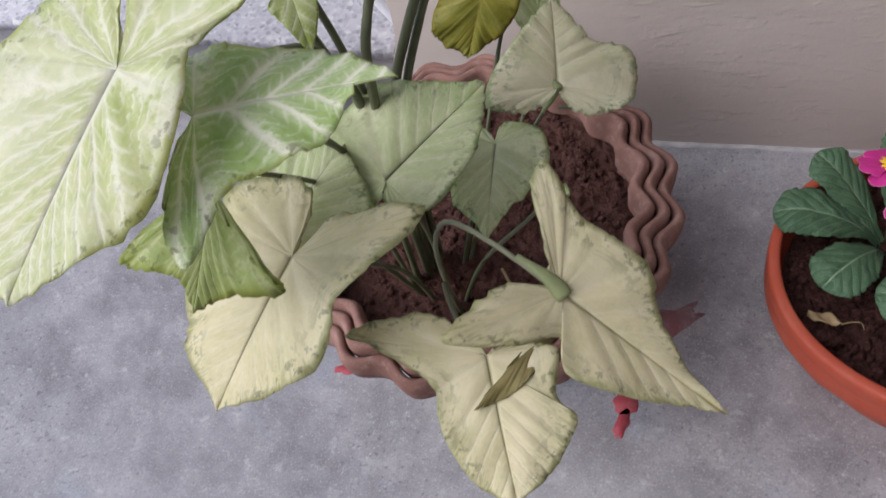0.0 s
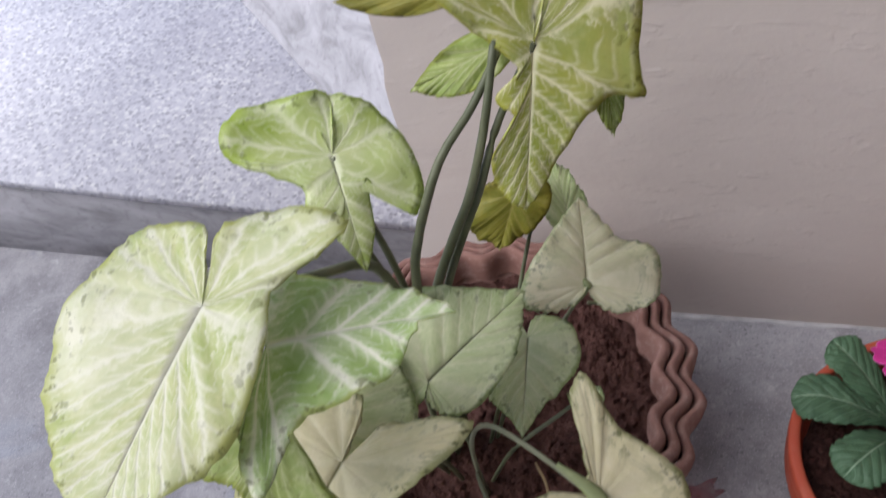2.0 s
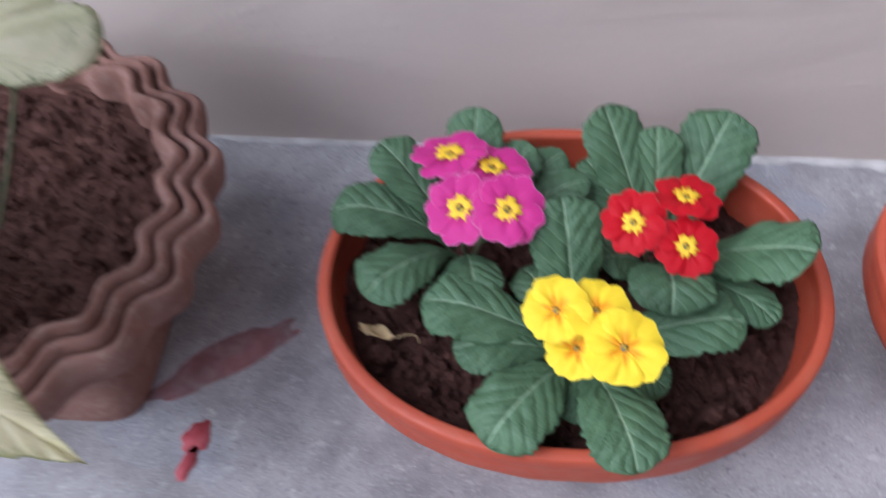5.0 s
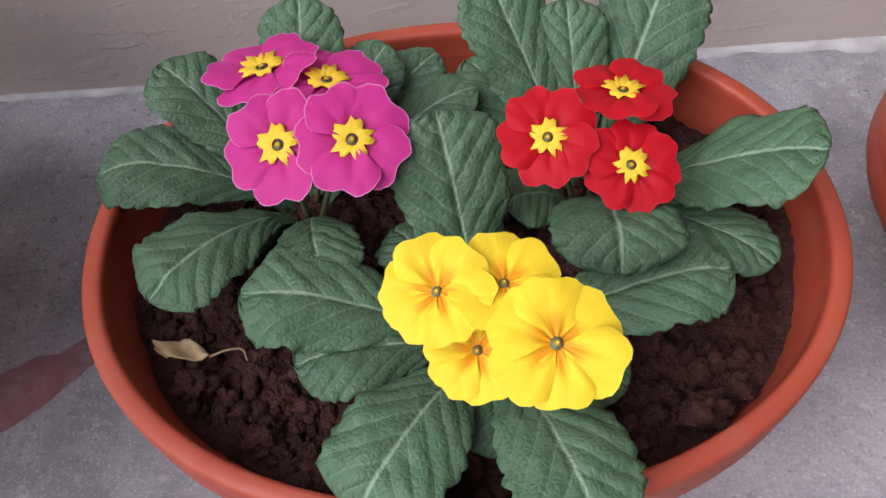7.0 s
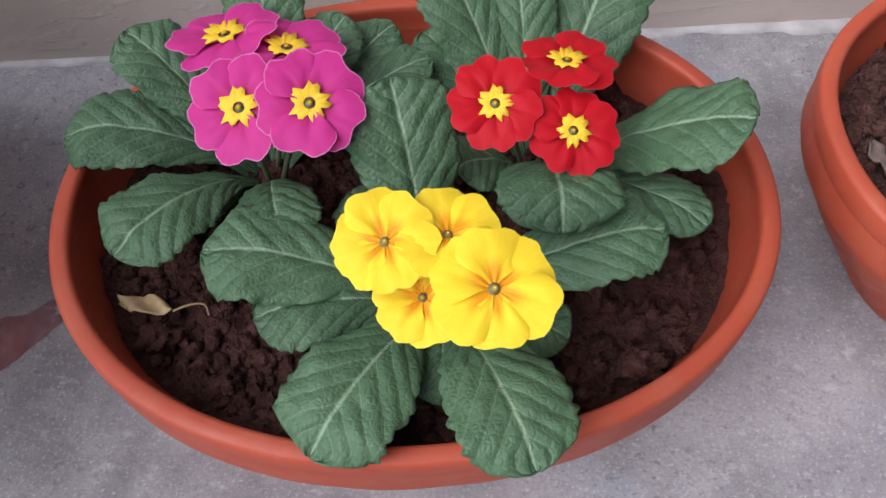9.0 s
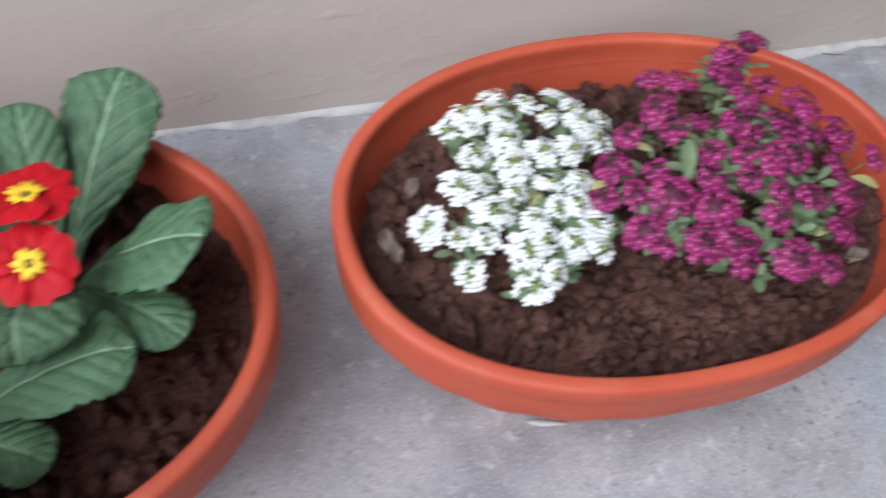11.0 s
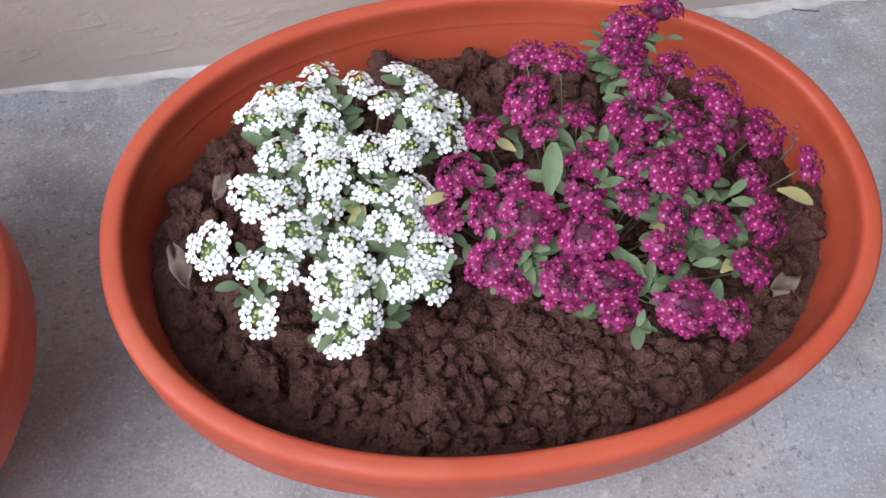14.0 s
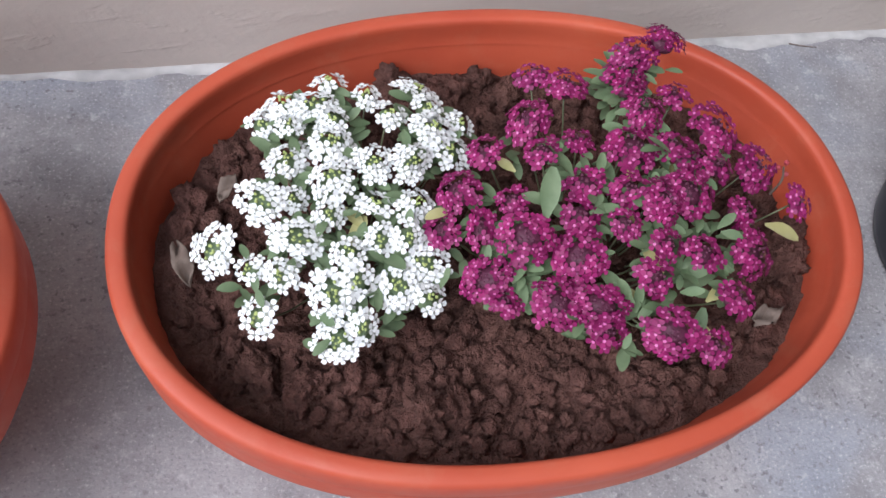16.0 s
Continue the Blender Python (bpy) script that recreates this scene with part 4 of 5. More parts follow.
STALKS = [
    (((0.055, 0.495, 0.140), (0.056, 0.455, 0.36), (0.067, 0.442, 0.481), (0.077, 0.442, 0.531), (0.093, 0.466, 0.578), (0.112, 0.495, 0.600), (0.124, 0.520, 0.618), (0.128, 0.536, 0.624)), 0.0044, 0.0028),
    (((0.050, 0.490, 0.140), (0.056, 0.474, 0.37), (0.069, 0.470, 0.438), (0.090, 0.471, 0.497), (0.108, 0.474, 0.542), (0.121, 0.490, 0.592), (0.128, 0.515, 0.640)), 0.0048, 0.0030),
    (((0.056, 0.494, 0.140), (0.063, 0.480, 0.37), (0.077, 0.476, 0.438), (0.097, 0.478, 0.497), (0.114, 0.480, 0.542), (0.129, 0.494, 0.590), (0.151, 0.524, 0.631)), 0.0040, 0.0028),
    (((0.050, 0.480, 0.140), (0.056, 0.462, 0.36), (0.050, 0.452, 0.48), (0.042, 0.448, 0.54), (0.024, 0.459, 0.587)), 0.0038, 0.0024),
    (((0.045, 0.485, 0.140), (0.050, 0.466, 0.37), (0.040, 0.446, 0.49), (0.033, 0.436, 0.54)), 0.0036, 0.0028),
    (((0.048, 0.475, 0.140), (0.052, 0.455, 0.38), (0.047, 0.432, 0.505), (0.027, 0.392, 0.548), (0.006, 0.345, 0.578), (0.008, 0.304, 0.620)), 0.0046, 0.0034),
    (((0.040, 0.465, 0.140), (0.046, 0.44, 0.36), (0.040, 0.36, 0.53), (0.034, 0.305, 0.591)), 0.0038, 0.0022),
    (((0.040, 0.460, 0.140), (0.035, 0.42, 0.36), (0.022, 0.34, 0.50), (0.022, 0.302, 0.534)), 0.0025, 0.0018),
    (((0.070, 0.465, 0.140), (0.075, 0.44, 0.30), (0.074, 0.41, 0.39), (0.077, 0.396, 0.424)), 0.0025, 0.0018),
    (((0.075, 0.488, 0.150), (0.098, 0.497, 0.25), (0.122, 0.497, 0.325), (0.131, 0.492, 0.353)), 0.0025, 0.0018),
    (((0.080, 0.490, 0.150), (0.110, 0.505, 0.26), (0.155, 0.525, 0.335), (0.176, 0.537, 0.374)), 0.0025, 0.0018),
    (((0.176, 0.537, 0.350), (0.195, 0.543, 0.345), (0.210, 0.549, 0.348)), 0.0018, 0.0014),
    (((0.060, 0.455, 0.140), (0.058, 0.41, 0.28), (0.052, 0.345, 0.395), (0.043, 0.308, 0.456)), 0.0025, 0.0018),
    (((0.080, 0.450, 0.140), (0.092, 0.409, 0.283), (0.104, 0.388, 0.365), (0.128, 0.365, 0.425), (0.165, 0.345, 0.430), (0.207, 0.325, 0.412)), 0.0025, 0.0018),
    (((0.085, 0.445, 0.140), (0.100, 0.39, 0.30), (0.140, 0.31, 0.385), (0.163, 0.286, 0.391)), 0.0025, 0.0018),
    (((0.082, 0.520, 0.150), (0.105, 0.590, 0.30), (0.122, 0.626, 0.39), (0.112, 0.612, 0.415)), 0.0025, 0.0018),
    (((0.088, 0.525, 0.150), (0.125, 0.590, 0.25), (0.152, 0.628, 0.34)), 0.0026, 0.0018),
    (((0.080, 0.455, 0.140), (0.120, 0.43, 0.27), (0.165, 0.43, 0.34), (0.180, 0.425, 0.37)), 0.0024, 0.0016),
    (((0.050, 0.460, 0.140), (0.030, 0.41, 0.30), (0.012, 0.36, 0.40), (0.010, 0.345, 0.424)), 0.0025, 0.0018),
]
for i, (points, r0, r1) in enumerate(STALKS):
    part("stalk", tube_bm([Vector(p) - CROWN for p in points], r0 * 0.92, r1 * 0.92, 26), M["pale_stem" if i in (11, 13) else "stem"], syngonium)


def sheath_bm(points, wide):
    """A stalk's end that swells into the flattened green joint under its leaf."""
    path = smooth_path([Vector(p) - CROWN for p in points], 12)
    rings = []
    for i, p in enumerate(path):
        u = i / 12
        t = (path[min(i + 1, 12)] - path[max(i - 1, 0)]).normalized()
        side = t.cross(Vector((0, 0, 1))).normalized()
        up = side.cross(t)
        w = 0.0021 + (wide - 0.0021) * math.sin(math.pi * min(1.0, u * 0.62)) ** 2
        rings.append([p + side * (w * math.cos(q)) + up * (0.7 * w * math.sin(q)) for q in [math.pi * n / 5 for n in range(10)]])
    return loft(rings, True)


for points, wide in ((((0.178, 0.339, 0.430), (0.192, 0.333, 0.425), (0.204, 0.327, 0.418), (0.210, 0.322, 0.413)), 0.0062), (((0.164, 0.530, 0.352), (0.170, 0.533, 0.362), (0.174, 0.536, 0.372), (0.177, 0.538, 0.377)), 0.0060)):
    part("sheath", sheath_bm(points, wide), M["sheath"], syngonium, "swollen green leaf joint")
part("twig", tube_bm([Vector(p) - CROWN for p in ((0.135, 0.43, 0.15), (0.150, 0.40, 0.22), (0.158, 0.385, 0.30), (0.150, 0.39, 0.33))], 0.0016, 0.0010, 14, 6), M["dry"], syngonium, "thin dry stalk")


# ---- primroses ----
def primrose_leaf(base, tip, width, seed=0, rise=0.35, curl=0.25):
    """A crinkled spoon-shaped leaf on a winged stalk: puffed between sunken side veins, with a scalloped margin."""
    base, tip = Vector(base), Vector(tip)
    d = tip - base
    mid = base + d * 0.5 + Vector((0, 0, rise * d.length))
    rows_n, half = 72, 11
    path = smooth_path([base, base + d * 0.22 + Vector((0, 0, rise * 0.75 * d.length)), mid, base + d * 0.8 + Vector((0, 0, rise * 0.72 * d.length)), tip], rows_n)
    bm, uvs, rows = bmesh.new(), {}, []
    side = Vector((-d.y, d.x, 0)).normalized()
    prof = smooth_path([(0, 0.10, 0), (0.18, 0.12, 0), (0.36, 0.30, 0), (0.56, 0.47, 0), (0.76, 0.51, 0), (0.9, 0.42, 0), (0.975, 0.23, 0), (1.0, 0.06, 0)], 90)
    for i, p in enumerate(path):
        u = i / rows_n
        w = next((a.y for a in prof if a.x >= u), 0.05) * width
        t = (path[min(i + 1, rows_n)] - path[max(i - 1, 0)]).normalized()
        up = side.cross(t).normalized()
        if up.z < 0:
            up = -up
        row = []
        env = min(1, max(0, u * 2.2 - 0.3))
        for j in range(-half, half + 1):
            v = j / half
            slant = 9 * u - 2.5 * abs(v) + 0.175 + 0.34 * noise.noise((u * 6, v * 3, seed + 9))
            rib = abs(math.cos(math.pi * slant))
            tooth = 1 + (0.09 * noise.noise((u * 7, v * 2 + seed, seed)) + 0.075 * (abs(math.sin(math.pi * (slant * 1.5 + seed))) - 0.6) + 0.045 * noise.noise((u * 40, v + seed, 3))) * abs(v) ** 4
            h = curl * w * (0.45 * abs(v) - 0.9 * v * v)
            h += width * 0.030 * rib ** 0.6 * env * min(1, abs(v) * 5) * (1 - 0.6 * abs(v) ** 6)
            h += width * 0.024 * noise.noise((u * 10 + seed, v * 4, seed * 1.3)) + width * 0.010 * env * noise.noise((u * 30, v * 9 + seed, seed))
            h += width * 0.035 * abs(v) ** 2 * math.sin(u * 22 + math.copysign(1.3, v) + seed) * env
            q = bm.verts.new(p + side * (w * v * tooth) + up * h)
            uvs[q] = (u, 0.5 + v / 2)
            row.append(q)
        rows.append(row)
    for a, b in zip(rows, rows[1:]):
        for j in range(2 * half):
            bm.faces.new((a[j], a[j + 1], b[j + 1], b[j]))
    put_uv(bm, uvs)
    return bm


def petal_mesh(name, material, seed, spread=44, notch=0.10):
    """One heart-shaped petal of a flower of radius 1, pointing along x."""
    bm, uvs, rows = bmesh.new(), {}, []
    nr, na = 10, 24
    for i in range(nr + 1):
        u = i / nr
        row = []
        for j in range(na + 1):
            v = j / na * 2 - 1
            q = radians(spread) * v * (0.74 + 0.26 * min(1, u * 1.7))
            edge = (1 - notch * math.exp(-(v / 0.22) ** 2)) * (1 - 0.36 * abs(v) ** 2.6) + 0.03 * noise.noise((v * 5, seed, 2)) + 0.024 * noise.noise((v * 13, seed, 5))
            r = 0.06 + (edge - 0.06) * u
            z = -0.10 * (1 - u) ** 2 + 0.045 * u * v + 0.025 * math.sin(v * 4 + seed) * u * u - 0.06 * (u * v) ** 2 - 0.05 * u ** 3 + 0.05 * noise.noise((u * 2, v * 2.4, seed)) + 0.018 * u * u * noise.noise((u * 3, v * 9, seed + 4))
            w = bm.verts.new((r * math.cos(q), r * math.sin(q), z))
            uvs[w] = (u, j / na)
            row.append(w)
        rows.append(row)
    for a, b in zip(rows, rows[1:]):
        for j in range(na):
            bm.faces.new((a[j], b[j], b[j + 1], a[j + 1]))
    put_uv(bm, uvs)
    return mesh_of(name, bm, material)


def eye_mesh(rays=5, r=0.35):
    """The yellow star round the throat."""
    bm = bmesh.new()
    top, low = [], []
    for i in range(rays * 6):
        q = 2 * math.pi * i / (rays * 6)
        rr = r * (0.62, 0.84, 1.08, 0.80, 1.04, 0.82)[i % 6] * (1 + 0.09 * math.sin(i * 2.3))
        top.append((rr * math.cos(q), rr * math.sin(q), 0.034 + 0.008 * (i % 2)))
        low.append((rr * math.cos(q), rr * math.sin(q), 0.01))
    inner = [(0.10 * math.cos(2 * math.pi * i / (rays * 6)), 0.10 * math.sin(2 * math.pi * i / (rays * 6)), -0.02) for i in range(rays * 6)]
    loft([low, top, inner], bm=bm)
    return mesh_of("star_eye", bm, M["eye"])


def ball_mesh(name, r, z, material, seg=10, flat=1.0):
    bm = bmesh.new()
    bmesh.ops.create_uvsphere(bm, u_segments=seg, v_segments=seg // 2 + 1, radius=r, matrix=Matrix.Translation((0, 0, z)) @ Matrix.Diagonal((1, 1, flat, 1)))
    return mesh_of(name, bm, material)


PETALS = {k: [petal_mesh("petal", M[k], i * 3.7 + 1, 50 if k == "yel" else 51, 0.08 if k == "yel" else 0.13) for i in range(3)] for k in ("pink", "red", "yel")}
STAR, THROAT, RING = eye_mesh(), ball_mesh("throat", 0.050, -0.028, M["throat"], 12, 0.4), ball_mesh("stigma", 0.022, 0.012, M["stigma"], 8, 0.6)
CALYX = loft([[(r * math.cos(q), r * math.sin(q), z) for q in [2 * math.pi * i / 10 for i in range(10)]] for r, z in ((0.03, -0.62), (0.13, -0.55), (0.15, -0.25), (0.09, -0.05), (0.03, -0.04))])
CALYX = mesh_of("flower", CALYX, M["stem"])


def primrose_flower(plant, base, centre, normal, radius, kind, seed):
    rng = random.Random(seed)
    fl = part("flower", CALYX, None, plant, {"pink": "magenta pink flower with a yellow star", "red": "scarlet flower with a yellow star", "yel": "bright yellow flower with an orange throat"}[kind])
    turn = Vector(normal).to_track_quat("Z", "Y").to_matrix().to_4x4() @ pose(0, 0, 0, 0, 0, rng.uniform(0, 72))
    fl.matrix_local = Matrix.Translation(Vector(centre) - base) @ turn @ Matrix.Scale(radius, 4)
    n = 5 if kind != "yel" else 6
    for i in range(n):
        p = part("petal", PETALS[kind][rng.randrange(3)], None, fl)
        p.matrix_local = pose(0, 0, 0.006 * i, 3 + rng.uniform(-2, 2), rng.uniform(-7, 6), i * 360 / n + rng.uniform(-5, 5)) @ Matrix.Diagonal((rng.uniform(0.94, 1.04), rng.uniform(0.94, 1.05), 1, 1))
    if kind != "yel":
        part("star_eye", STAR, None, fl)
    part("throat", THROAT, None, fl).location = (0, 0, 0.03 if kind != "yel" else 0.0)
    part("stigma", RING, None, fl)
    c = Vector(centre) - base
    part("stem", tube_bm([(c.x * 0.2, c.y * 0.2, 0.0), (c.x * 0.55, c.y * 0.55, c.z * 0.5), c - Vector(normal).normalized() * radius * 0.55], 0.0018, 0.0015, 10, 6), M["stem"], plant)


def primrose(base, label, kind, flowers, leaves):
    base = Vector(base)
    plant = thing("primrose", *base, label, "flowering plant", "primroses in the planter")
    for i, (tip, width, rise) in enumerate(leaves):
        c = Vector(tip) - base
        start = Vector((c.x, c.y, 0)).normalized() * 0.008
        thicken(part("leaf", primrose_leaf(start, c, width, i * 2.9 + base.x * 17, rise), M["prim"], plant), 0.0008)
    for i, (centre, normal, r) in enumerate(flowers):
        primrose_flower(plant, base, centre, normal, r, kind, int(base.x * 1000) + i)
    return plant


primrose((0.480, 0.572, 0.128), "primrose with magenta pink flowers and dark crinkled leaves", "pink",
         [((0.480, 0.544, 0.224), (-0.10, -0.42, 0.9), 0.0298), ((0.516, 0.541, 0.228), (0.12, -0.45, 0.88), 0.0302), ((0.467, 0.608, 0.212), (-0.12, 0.26, 0.95), 0.0345), ((0.502, 0.592, 0.216), (0.12, 0.22, 0.97), 0.0320)],
         [((0.369, 0.580, 0.164), 0.054, 0.22), ((0.409, 0.493, 0.172), 0.052, 0.20), ((0.495, 0.497, 0.166), 0.046, 0.26), ((0.405, 0.633, 0.192), 0.046, 0.12), ((0.486, 0.656, 0.214), 0.046, 0.05),
          ((0.532, 0.637, 0.192), 0.040, 0.10), ((0.430, 0.535, 0.142), 0.036, 0.20), ((0.425, 0.590, 0.158), 0.044, 0.2), ((0.580, 0.612, 0.180), 0.036, 0.12), ((0.560, 0.640, 0.180), 0.038, 0.10)])
primrose((0.640, 0.566, 0.128), "primrose with scarlet flowers and dark crinkled leaves", "red",
         [((0.608, 0.536, 0.226), (-0.05, -0.42, 0.9), 0.0262), ((0.647, 0.524, 0.216), (0.05, -0.42, 0.9), 0.0252), ((0.648, 0.562, 0.227), (0.05, 0.22, 0.97), 0.0275)],
         [((0.589, 0.657, 0.220), 0.052, 0.06), ((0.697, 0.672, 0.202), 0.062, 0.06), ((0.634, 0.650, 0.205), 0.044, 0.05), ((0.738, 0.520, 0.222), 0.062, 0.10), ((0.717, 0.487, 0.176), 0.036, 0.14),
          ((0.637, 0.476, 0.196), 0.062, 0.30), ((0.578, 0.640, 0.172), 0.046, 0.1), ((0.690, 0.520, 0.150), 0.036, 0.15), ((0.590, 0.545, 0.160), 0.042, 0.2)])
primrose((0.576, 0.474, 0.130), "primrose with bright yellow flowers and dark crinkled leaves", "yel",
         [((0.593, 0.410, 0.266), (0.05, -0.28, 0.95), 0.0268), ((0.551, 0.438, 0.260), (-0.05, -0.28, 0.95), 0.0235), ((0.577, 0.440, 0.260), (0.10, -0.05, 0.98), 0.0232), ((0.565, 0.420, 0.243), (-0.1, -0.45, 0.88), 0.0215)],
         [((0.556, 0.558, 0.224), 0.058, 0.10), ((0.692, 0.482, 0.184), 0.052, 0.16), ((0.454, 0.494, 0.170), 0.056, 0.16), ((0.480, 0.458, 0.160), 0.046, 0.18), ((0.509, 0.382, 0.164), 0.060, 0.22),
          ((0.611, 0.362, 0.182), 0.056, 0.22), ((0.574, 0.410, 0.146), 0.034, 0.25), ((0.640, 0.440, 0.150), 0.036, 0.2), ((0.530, 0.540, 0.150), 0.040, 0.2)])


# ---- sweet alyssum ----
def floret(bm, m, r, petals_at, centre_at):
    """Four rounded petals about a tiny centre, added to bm."""
    for a in range(4):
        q0 = a * math.pi / 2
        ring = []
        for t, w in ((0.14, -0.12), (0.50, -0.40), (0.90, -0.40), (1.06, 0.0), (0.90, 0.40), (0.50, 0.40), (0.14, 0.12)):
            x, y = t * math.cos(q0) - w * math.sin(q0), t * math.sin(q0) + w * math.cos(q0)
            ring.append(bm.verts.new(m @ Vector((x * r, y * r, r * (0.10 + 0.22 * t * t * (1 if t < 1 else 0.8))))))
        f = bm.faces.new(ring)
        f.material_index = petals_at
    ring = [bm.verts.new(m @ Vector((0.26 * r * math.cos(q), 0.26 * r * math.sin(q), 0.30 * r))) for q in (0, 1.05, 2.1, 3.14, 4.19, 5.24)]
    f = bm.faces.new(ring)
    f.material_index = centre_at


def head_mesh(kind, seed, radius, size):
    """A rounded cluster of florets with green buds at its crown."""
    rng = random.Random(seed)
    bm = bmesh.new()
    n = max(7, int((2.3 if kind == "white" else 2.7) * (radius / size) ** 2))
    for i in range(n):
        f = (i + 0.5) / n
        pol = math.acos(1 - f * (0.80 if kind == "white" else 0.98)) if f > 0.06 else 0.2
        q = i * 2.39996 + rng.uniform(-0.25, 0.25)
        d = Vector((math.sin(pol) * math.cos(q), math.sin(pol) * math.sin(q), math.cos(pol)))
        rr = radius * (0.84 + 0.28 * rng.random())
        at = Vector((d.x * rr, d.y * rr, d.z * rr * 0.62 - radius * 0.1))
        face = (d + Vector((rng.uniform(-0.3, 0.3), rng.uniform(-0.3, 0.3), 0.9))).normalized()
        m = Matrix.Translation(at) @ face.to_track_quat("Z", "Y").to_matrix().to_4x4() @ pose(0, 0, 0, 0, 0, rng.uniform(0, 90))
        if i < n * (0.11 if kind == "white" else 0.09):
            bmesh.ops.create_icosphere(bm, subdivisions=1, radius=size * 0.30, matrix=m)
            for g in bm.faces[-20:]:
                g.material_index = 1
        else:
            floret(bm, m, size * rng.uniform(0.85, 1.12), 0, 2)
    for i in range(4):
        q = i * 2.4 + seed
        m = Matrix.Translation((0.16 * radius * math.cos(q), 0.16 * radius * math.sin(q), radius * 0.50))
        made = bmesh.ops.create_icosphere(bm, subdivisions=1, radius=size * 0.24, matrix=m)["verts"]
        for v in made:
            for g in v.link_faces:
                g.material_index = 1
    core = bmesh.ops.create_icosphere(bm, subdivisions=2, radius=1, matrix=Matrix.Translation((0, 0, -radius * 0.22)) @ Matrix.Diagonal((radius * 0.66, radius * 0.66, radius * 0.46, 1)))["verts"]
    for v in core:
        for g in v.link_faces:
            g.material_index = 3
    me = mesh_of("flower_head", bm, M["alyssum_white" if kind == "white" else "alyssum_purple"], False)
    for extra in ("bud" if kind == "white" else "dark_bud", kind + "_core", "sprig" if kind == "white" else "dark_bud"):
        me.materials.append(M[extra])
    return me


def sprig_mesh(length, width, bend):
    """A small blunt leaf along x."""
    bm = bmesh.new()
    rows = []
    for i in range(7):
        u = i / 6
        w = width * (0.22, 0.50, 0.85, 1.0, 0.98, 0.78, 0.30)[i] / 2
        x, z = u * length, bend * length * u * u
        rows.append([bm.verts.new((x, -w, z + w * 0.25)), bm.verts.new((x, 0, z)), bm.verts.new((x, w, z + w * 0.25))])
    for a, b in zip(rows, rows[1:]):
        for j in range(2):
            bm.faces.new((a[j], b[j], b[j + 1], a[j + 1]))
    return bm


SPRIGS = [mesh_of("leaf", sprig_mesh(le, wi, be), M["sprig"]) for le, wi, be in ((0.013, 0.0056, -0.2), (0.0155, 0.0062, -0.05), (0.011, 0.0054, -0.35))]
SPRIG_OLD = mesh_of("leaf", sprig_mesh(0.019, 0.0075, -0.2), M["sprig_old"])
SPRIG_BIG = mesh_of("leaf", sprig_mesh(0.020, 0.0078, -0.1), M["sprig"])


def alyssum(x, y, label, kind, big, small, dome, leaves, seed, big_r, small_r, size, leafy=()):
    """big, small: where the flower heads stand; dome: its height over the ground at a place."""
    base = Vector((x, y, 0.118))
    plant = thing("sweet_alyssum", *base, label, "flowering plant", "sweet alyssum in the planter")
    rng = random.Random(seed)
    heads = [[head_mesh(kind, seed + i, r, size) for i in range(4)] for r in (big_r, small_r)]
    spots = [(p, 0) for p in big] + [(p, 1) for p in small]
    for (hx, hy, *up), c in spots:
        z = dome(hx, hy) + sum(up) + rng.uniform(-0.003, 0.004)
        lean = Vector(((hx - x) * 5 + rng.uniform(-0.25, 0.25), (hy - y) * 5 - 0.15 + rng.uniform(-0.25, 0.25), 1.0)).normalized()
        ob = part("flower_head", heads[c][rng.randrange(4)], None, plant)
        ob.matrix_local = Matrix.Translation(Vector((hx, hy, z)) - base) @ lean.to_track_quat("Z", "Y").to_matrix().to_4x4() @ pose(0, 0, 0, 0, 0, rng.uniform(0, 360)) @ Matrix.Diagonal((rng.uniform(0.8, 1.15), rng.uniform(0.8, 1.15), rng.uniform(0.8, 1.2), 1))
        top = Vector((hx, hy, z)) - base - lean * 0.004
        part("stem", tube_bm([(top.x * 0.15, top.y * 0.15, 0), (top.x * 0.7, top.y * 0.7, top.z * 0.5), top], 0.0006, 0.0005, 6, 5), M["stem"], plant)
    low, single = bmesh.new(), 0
    for i in range(leaves):
        (hx, hy, *up), c = spots[rng.randrange(len(spots))] if not leafy or rng.random() > 0.25 else (leafy[rng.randrange(len(leafy))], 0)
        q = rng.uniform(0, 2 * math.pi)
        far = rng.uniform(0.003, 0.011)
        px, py = hx + far * math.cos(q), hy + far * math.sin(q)
        if math.hypot(px - x, py - y) > math.hypot(hx - x, hy - y) and rng.random() < 0.6:
            continue
        z = dome(px, py) - rng.uniform(-0.002, 0.014) - (0.006 if single >= 300 else 0.0)
        if z < 0.157 or sum(math.hypot(px - s[0][0], py - s[0][1]) < 0.021 for s in spots) < 3:
            continue
        me = SPRIGS[rng.randrange(3)] if rng.random() > 0.05 else (SPRIG_OLD if rng.random() < 0.35 else SPRIG_BIG)
        at = Matrix.Translation(Vector((px, py, max(z, 0.128))) - base) @ pose(0, 0, 0, rng.uniform(-25, 25), rng.uniform(-42, 15), math.degrees(q) + rng.uniform(-50, 50)) @ Matrix.Scale(rng.uniform(0.65, 1.05), 4)
        if single < 300:
            single += 1
            part("leaf", me, None, plant).matrix_local = at
        else:
            corners = [low.verts.new(at @ v.co) for v in me.vertices]
            for f in me.polygons:
                low.faces.new([corners[n] for n in f.vertices])
    tagged(part("foliage", low, M["sprig"], plant, "dense small grey-green leaves"), kind="stuff")
    return plant


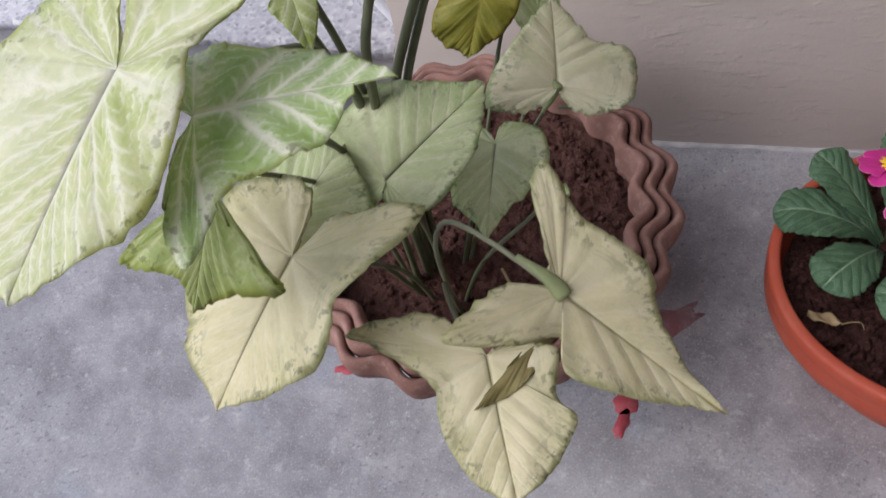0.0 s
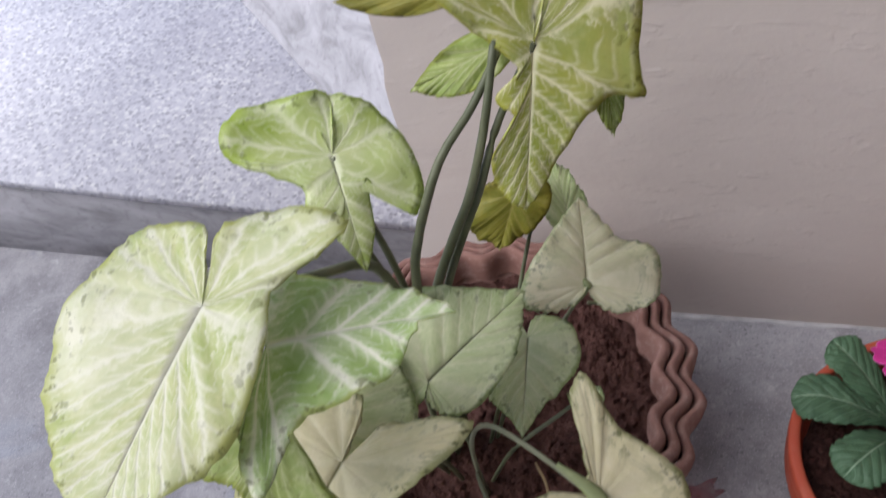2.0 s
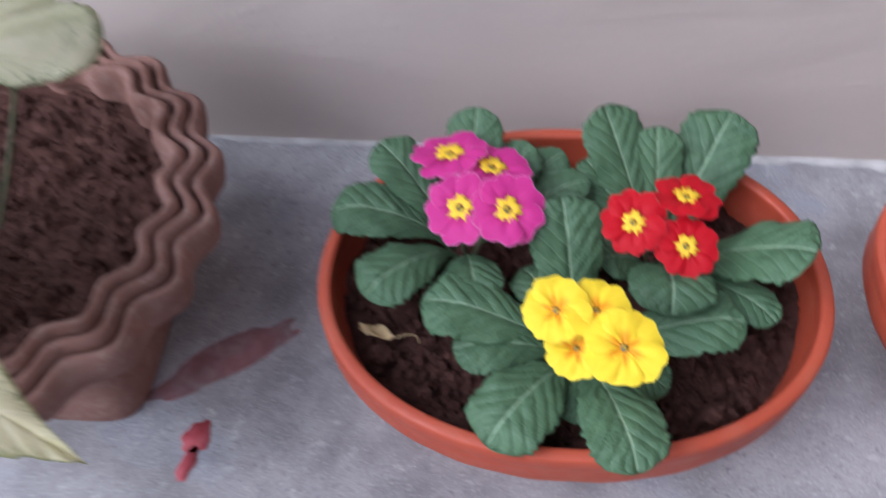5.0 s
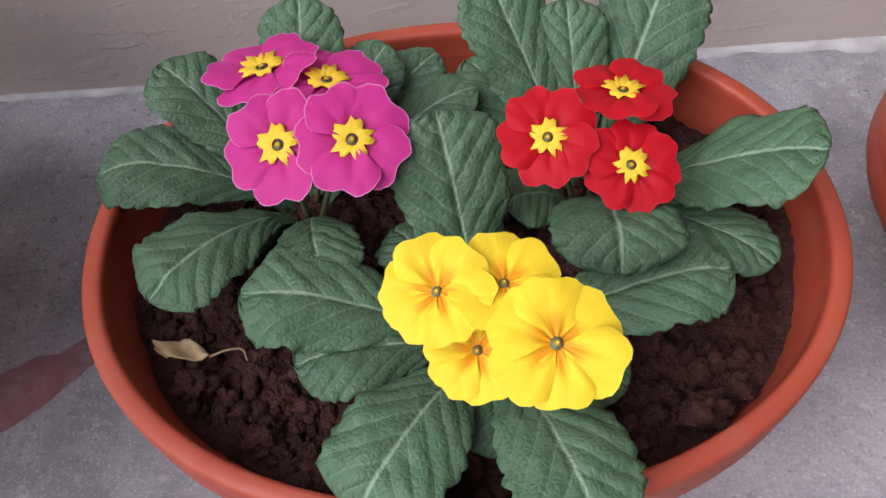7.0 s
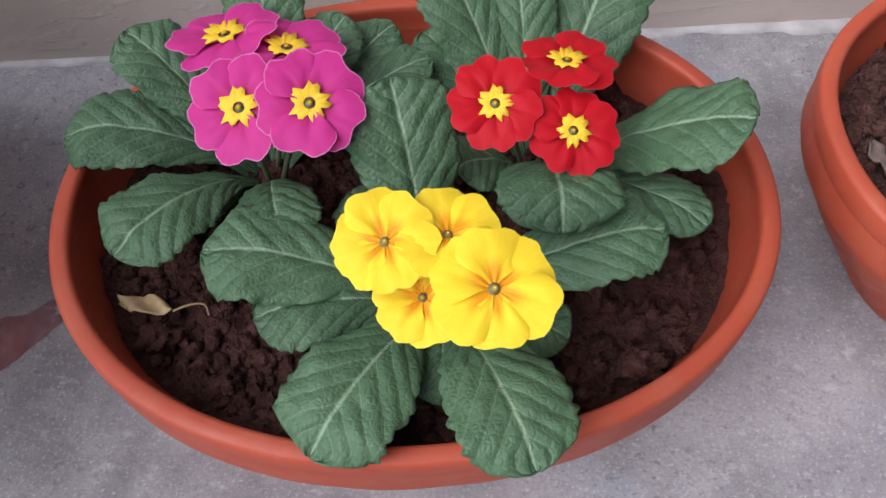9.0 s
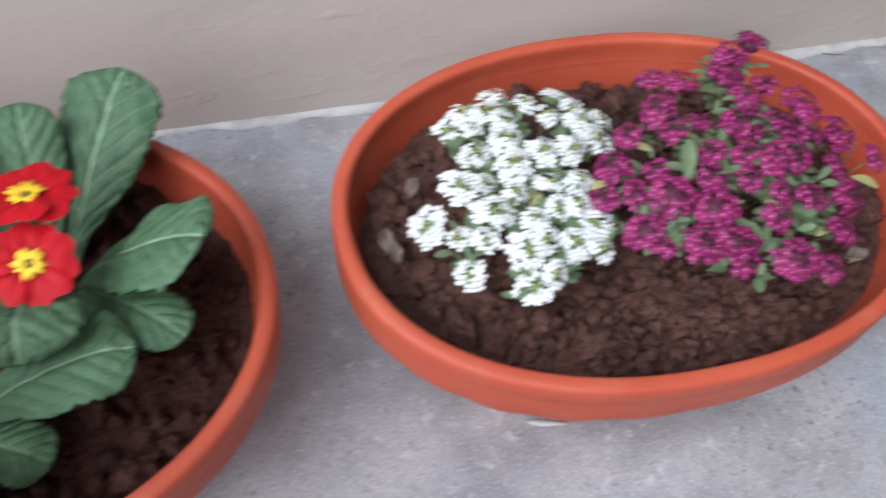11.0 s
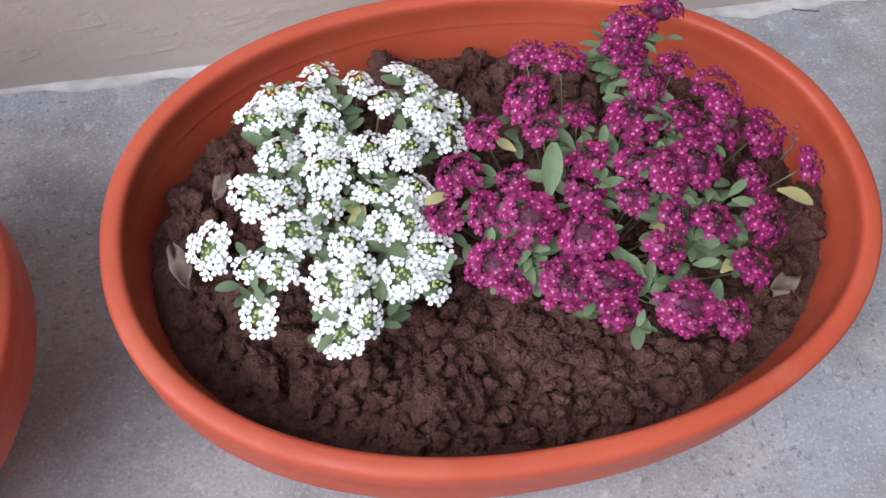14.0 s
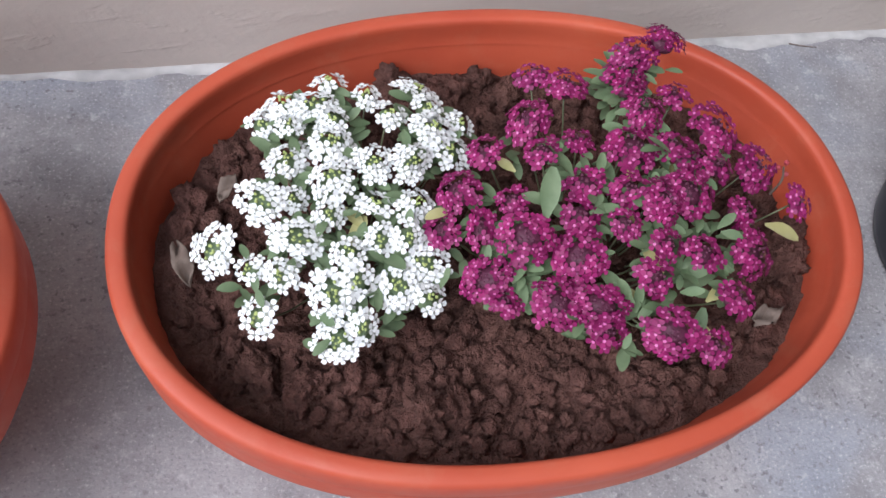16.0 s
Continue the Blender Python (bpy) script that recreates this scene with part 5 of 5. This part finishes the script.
WHITE_BIG = [(0.904, 0.608), (0.919, 0.605), (0.974, 0.619), (0.976, 0.585), (0.983, 0.575), (0.925, 0.58), (0.903, 0.573), (0.944, 0.565), (0.962, 0.564), (0.924, 0.558), (0.962, 0.543), (0.889, 0.552), (0.865, 0.534), (0.904, 0.53), (0.963, 0.514), (0.949, 0.504), (0.918, 0.503), (0.918, 0.483)]
WHITE_SMALL = [(0.928, 0.624), (0.927, 0.594), (0.892, 0.601), (0.946, 0.61), (0.956, 0.595), (0.977, 0.602), (0.993, 0.592), (0.903, 0.553), (0.881, 0.521), (0.927, 0.52), (0.943, 0.545), (0.943, 0.526), (0.956, 0.525), (0.920, 0.541), (0.962, 0.496), (0.929, 0.506), (0.883, 0.499), (0.930, 0.486), (0.895, 0.514), (0.905, 0.593)]
PURPLE_BIG = [(1.107, 0.620, 0.012), (1.090, 0.614, 0.006), (1.050, 0.602), (1.084, 0.604), (1.023, 0.576), (1.082, 0.574), (1.119, 0.564), (1.139, 0.544), (0.983, 0.544), (1.072, 0.554), (1.009, 0.512), (0.990, 0.499), (1.033, 0.501), (1.077, 0.521), (1.092, 0.525), (1.121, 0.496), (1.070, 0.460), (1.019, 0.480), (1.038, 0.476)]
PURPLE_SMALL = [(1.034, 0.612), (1.107, 0.59), (1.045, 0.56), (1.080, 0.593), (1.160, 0.525), (0.999, 0.563), (1.043, 0.537), (1.025, 0.555), (1.094, 0.554), (1.098, 0.543), (1.111, 0.539), (1.008, 0.534), (0.991, 0.524), (0.973, 0.526), (0.996, 0.486), (1.037, 0.52), (1.063, 0.53), (1.056, 0.51), (1.075, 0.5), (1.092, 0.494), (1.121, 0.517), (1.106, 0.473), (1.092, 0.453), (1.041, 0.467), (1.065, 0.485)]
alyssum(0.931, 0.550, "white sweet alyssum in full bloom spreading over the soil", "white", WHITE_BIG, WHITE_SMALL,
        lambda x, y: 0.192 - 2.3 * ((x - 0.934) ** 2 + (y - 0.570) ** 2), 620, 11, 0.0112, 0.0078, 0.0032)
violet = alyssum(1.062, 0.530, "purple sweet alyssum in full bloom with small grey-green leaves", "purple", PURPLE_BIG, PURPLE_SMALL,
        lambda x, y: 0.210 - 2.3 * ((x - 1.069) ** 2 + (y - 0.550) ** 2), 1500, 23, 0.0118, 0.0080, 0.0030, ((1.089, 0.497), (1.102, 0.505), (1.079, 0.487), (1.112, 0.484), (1.054, 0.470), (1.002, 0.500)))
# a few larger and yellowing leaves that stand out between its heads
for px, py, pz, tilt, turn, size, me in ((1.019, 0.518, 0.207, -38, 75, 1.25, SPRIG_BIG), (1.140, 0.516, 0.186, 8, -18, 1.15, SPRIG_OLD), (1.066, 0.503, 0.198, -30, -80, 0.95, SPRIG_OLD), (1.046, 0.487, 0.192, 0, -25, 0.95, SPRIG_OLD),
                                         (1.096, 0.468, 0.176, 20, -75, 0.9, SPRIG_OLD), (1.094, 0.476, 0.188, 0, 30, 0.85, SPRIG_OLD), (1.028, 0.528, 0.203, -10, 160, 0.9, SPRIG_BIG), (1.006, 0.497, 0.192, 10, -100, 0.8, SPRIG_BIG)):
    part("leaf", me, None, violet, "yellowing leaf" if me is SPRIG_OLD else "").matrix_local = Matrix.Translation(Vector((px - 1.062, py - 0.530, pz - 0.118))) @ pose(0, 0, 0, 0, tilt, turn) @ Matrix.Scale(size, 4)


# ---- small things lying about ----
def dry_leaf(x, y, z, turn, length, width, material, label, curl=0.3):
    bm = bmesh.new()
    rows = []
    for i in range(9):
        u = i / 8
        w = width * math.sin(math.pi * min(1, u * 0.97 + 0.03)) ** 0.8 / 2 + 0.0004
        rows.append([bm.verts.new((u * length, w * v, curl * width * (v * v) + 0.30 * width * math.sin(u * 9 + v * 2.5 + length * 400) + 0.12 * width * math.sin(u * 23 - v * 5) + 0.002)) for v in (-1, -0.5, 0, 0.5, 1)])
    for a, b in zip(rows, rows[1:]):
        for j in range(4):
            bm.faces.new((a[j], b[j], b[j + 1], a[j + 1]))
    ob = thicken(part("dry_leaf", bm, material, label=label), 0.0006)
    ob.location, ob.rotation_euler = (x, y, z), (0, 0, radians(turn))
    return tagged(ob, "", "dry leaf")


fallen = dry_leaf(0.402, 0.485, 0.135, -14, 0.030, 0.0105, M["dry"], "curled tan dry leaf lying on the soil")
part("stem", tube_bm([(0.030, 0, 0.002), (0.038, 0.004, 0.004), (0.046, 0.006, 0.004), (0.050, 0.001, 0.002)], 0.0007, 0.0005, 10, 5), M["dry"], fallen)
dry_leaf(0.842, 0.560, 0.138, -75, 0.026, 0.010, M["husk"], "withered brown leaf against the planter wall")
dry_leaf(0.874, 0.602, 0.136, -120, 0.018, 0.008, M["husk"], "withered brown leaf on the soil")
dry_leaf(1.144, 0.482, 0.134, 20, 0.018, 0.011, M["husk"], "crumpled grey dead leaf on the soil")
straw = part("straw", tube_bm([(0, 0, 0.001), (0.012, -0.004, 0.0015), (0.024, -0.006, 0.001)], 0.0006, 0.0004, 8, 5), M["husk"], label="thin dark straw lying on the concrete")
straw.location = (1.346, 0.790, 0)
tagged(straw, "", "straw")
sprig = part("dry_sprig", tube_bm([(0, 0, 0), (0.004, 0.003, 0.010), (0.003, 0.007, 0.018)], 0.0009, 0.0006, 8, 5), M["husk"], label="tiny dry reddish sprig by the planter rim")
for px, py, pz in ((0.006, 0.005, 0.013), (0.001, 0.008, 0.016), (0.005, 0.009, 0.019)):
    bud = bmesh.new()
    bmesh.ops.create_icosphere(bud, subdivisions=1, radius=0.0018, matrix=Matrix.Translation((px, py, pz)))
    part("seed_pod", bud, M["red_paint"], sprig)
sprig.location = (1.180, 0.560, 0.140)
tagged(sprig, "", "plant debris")
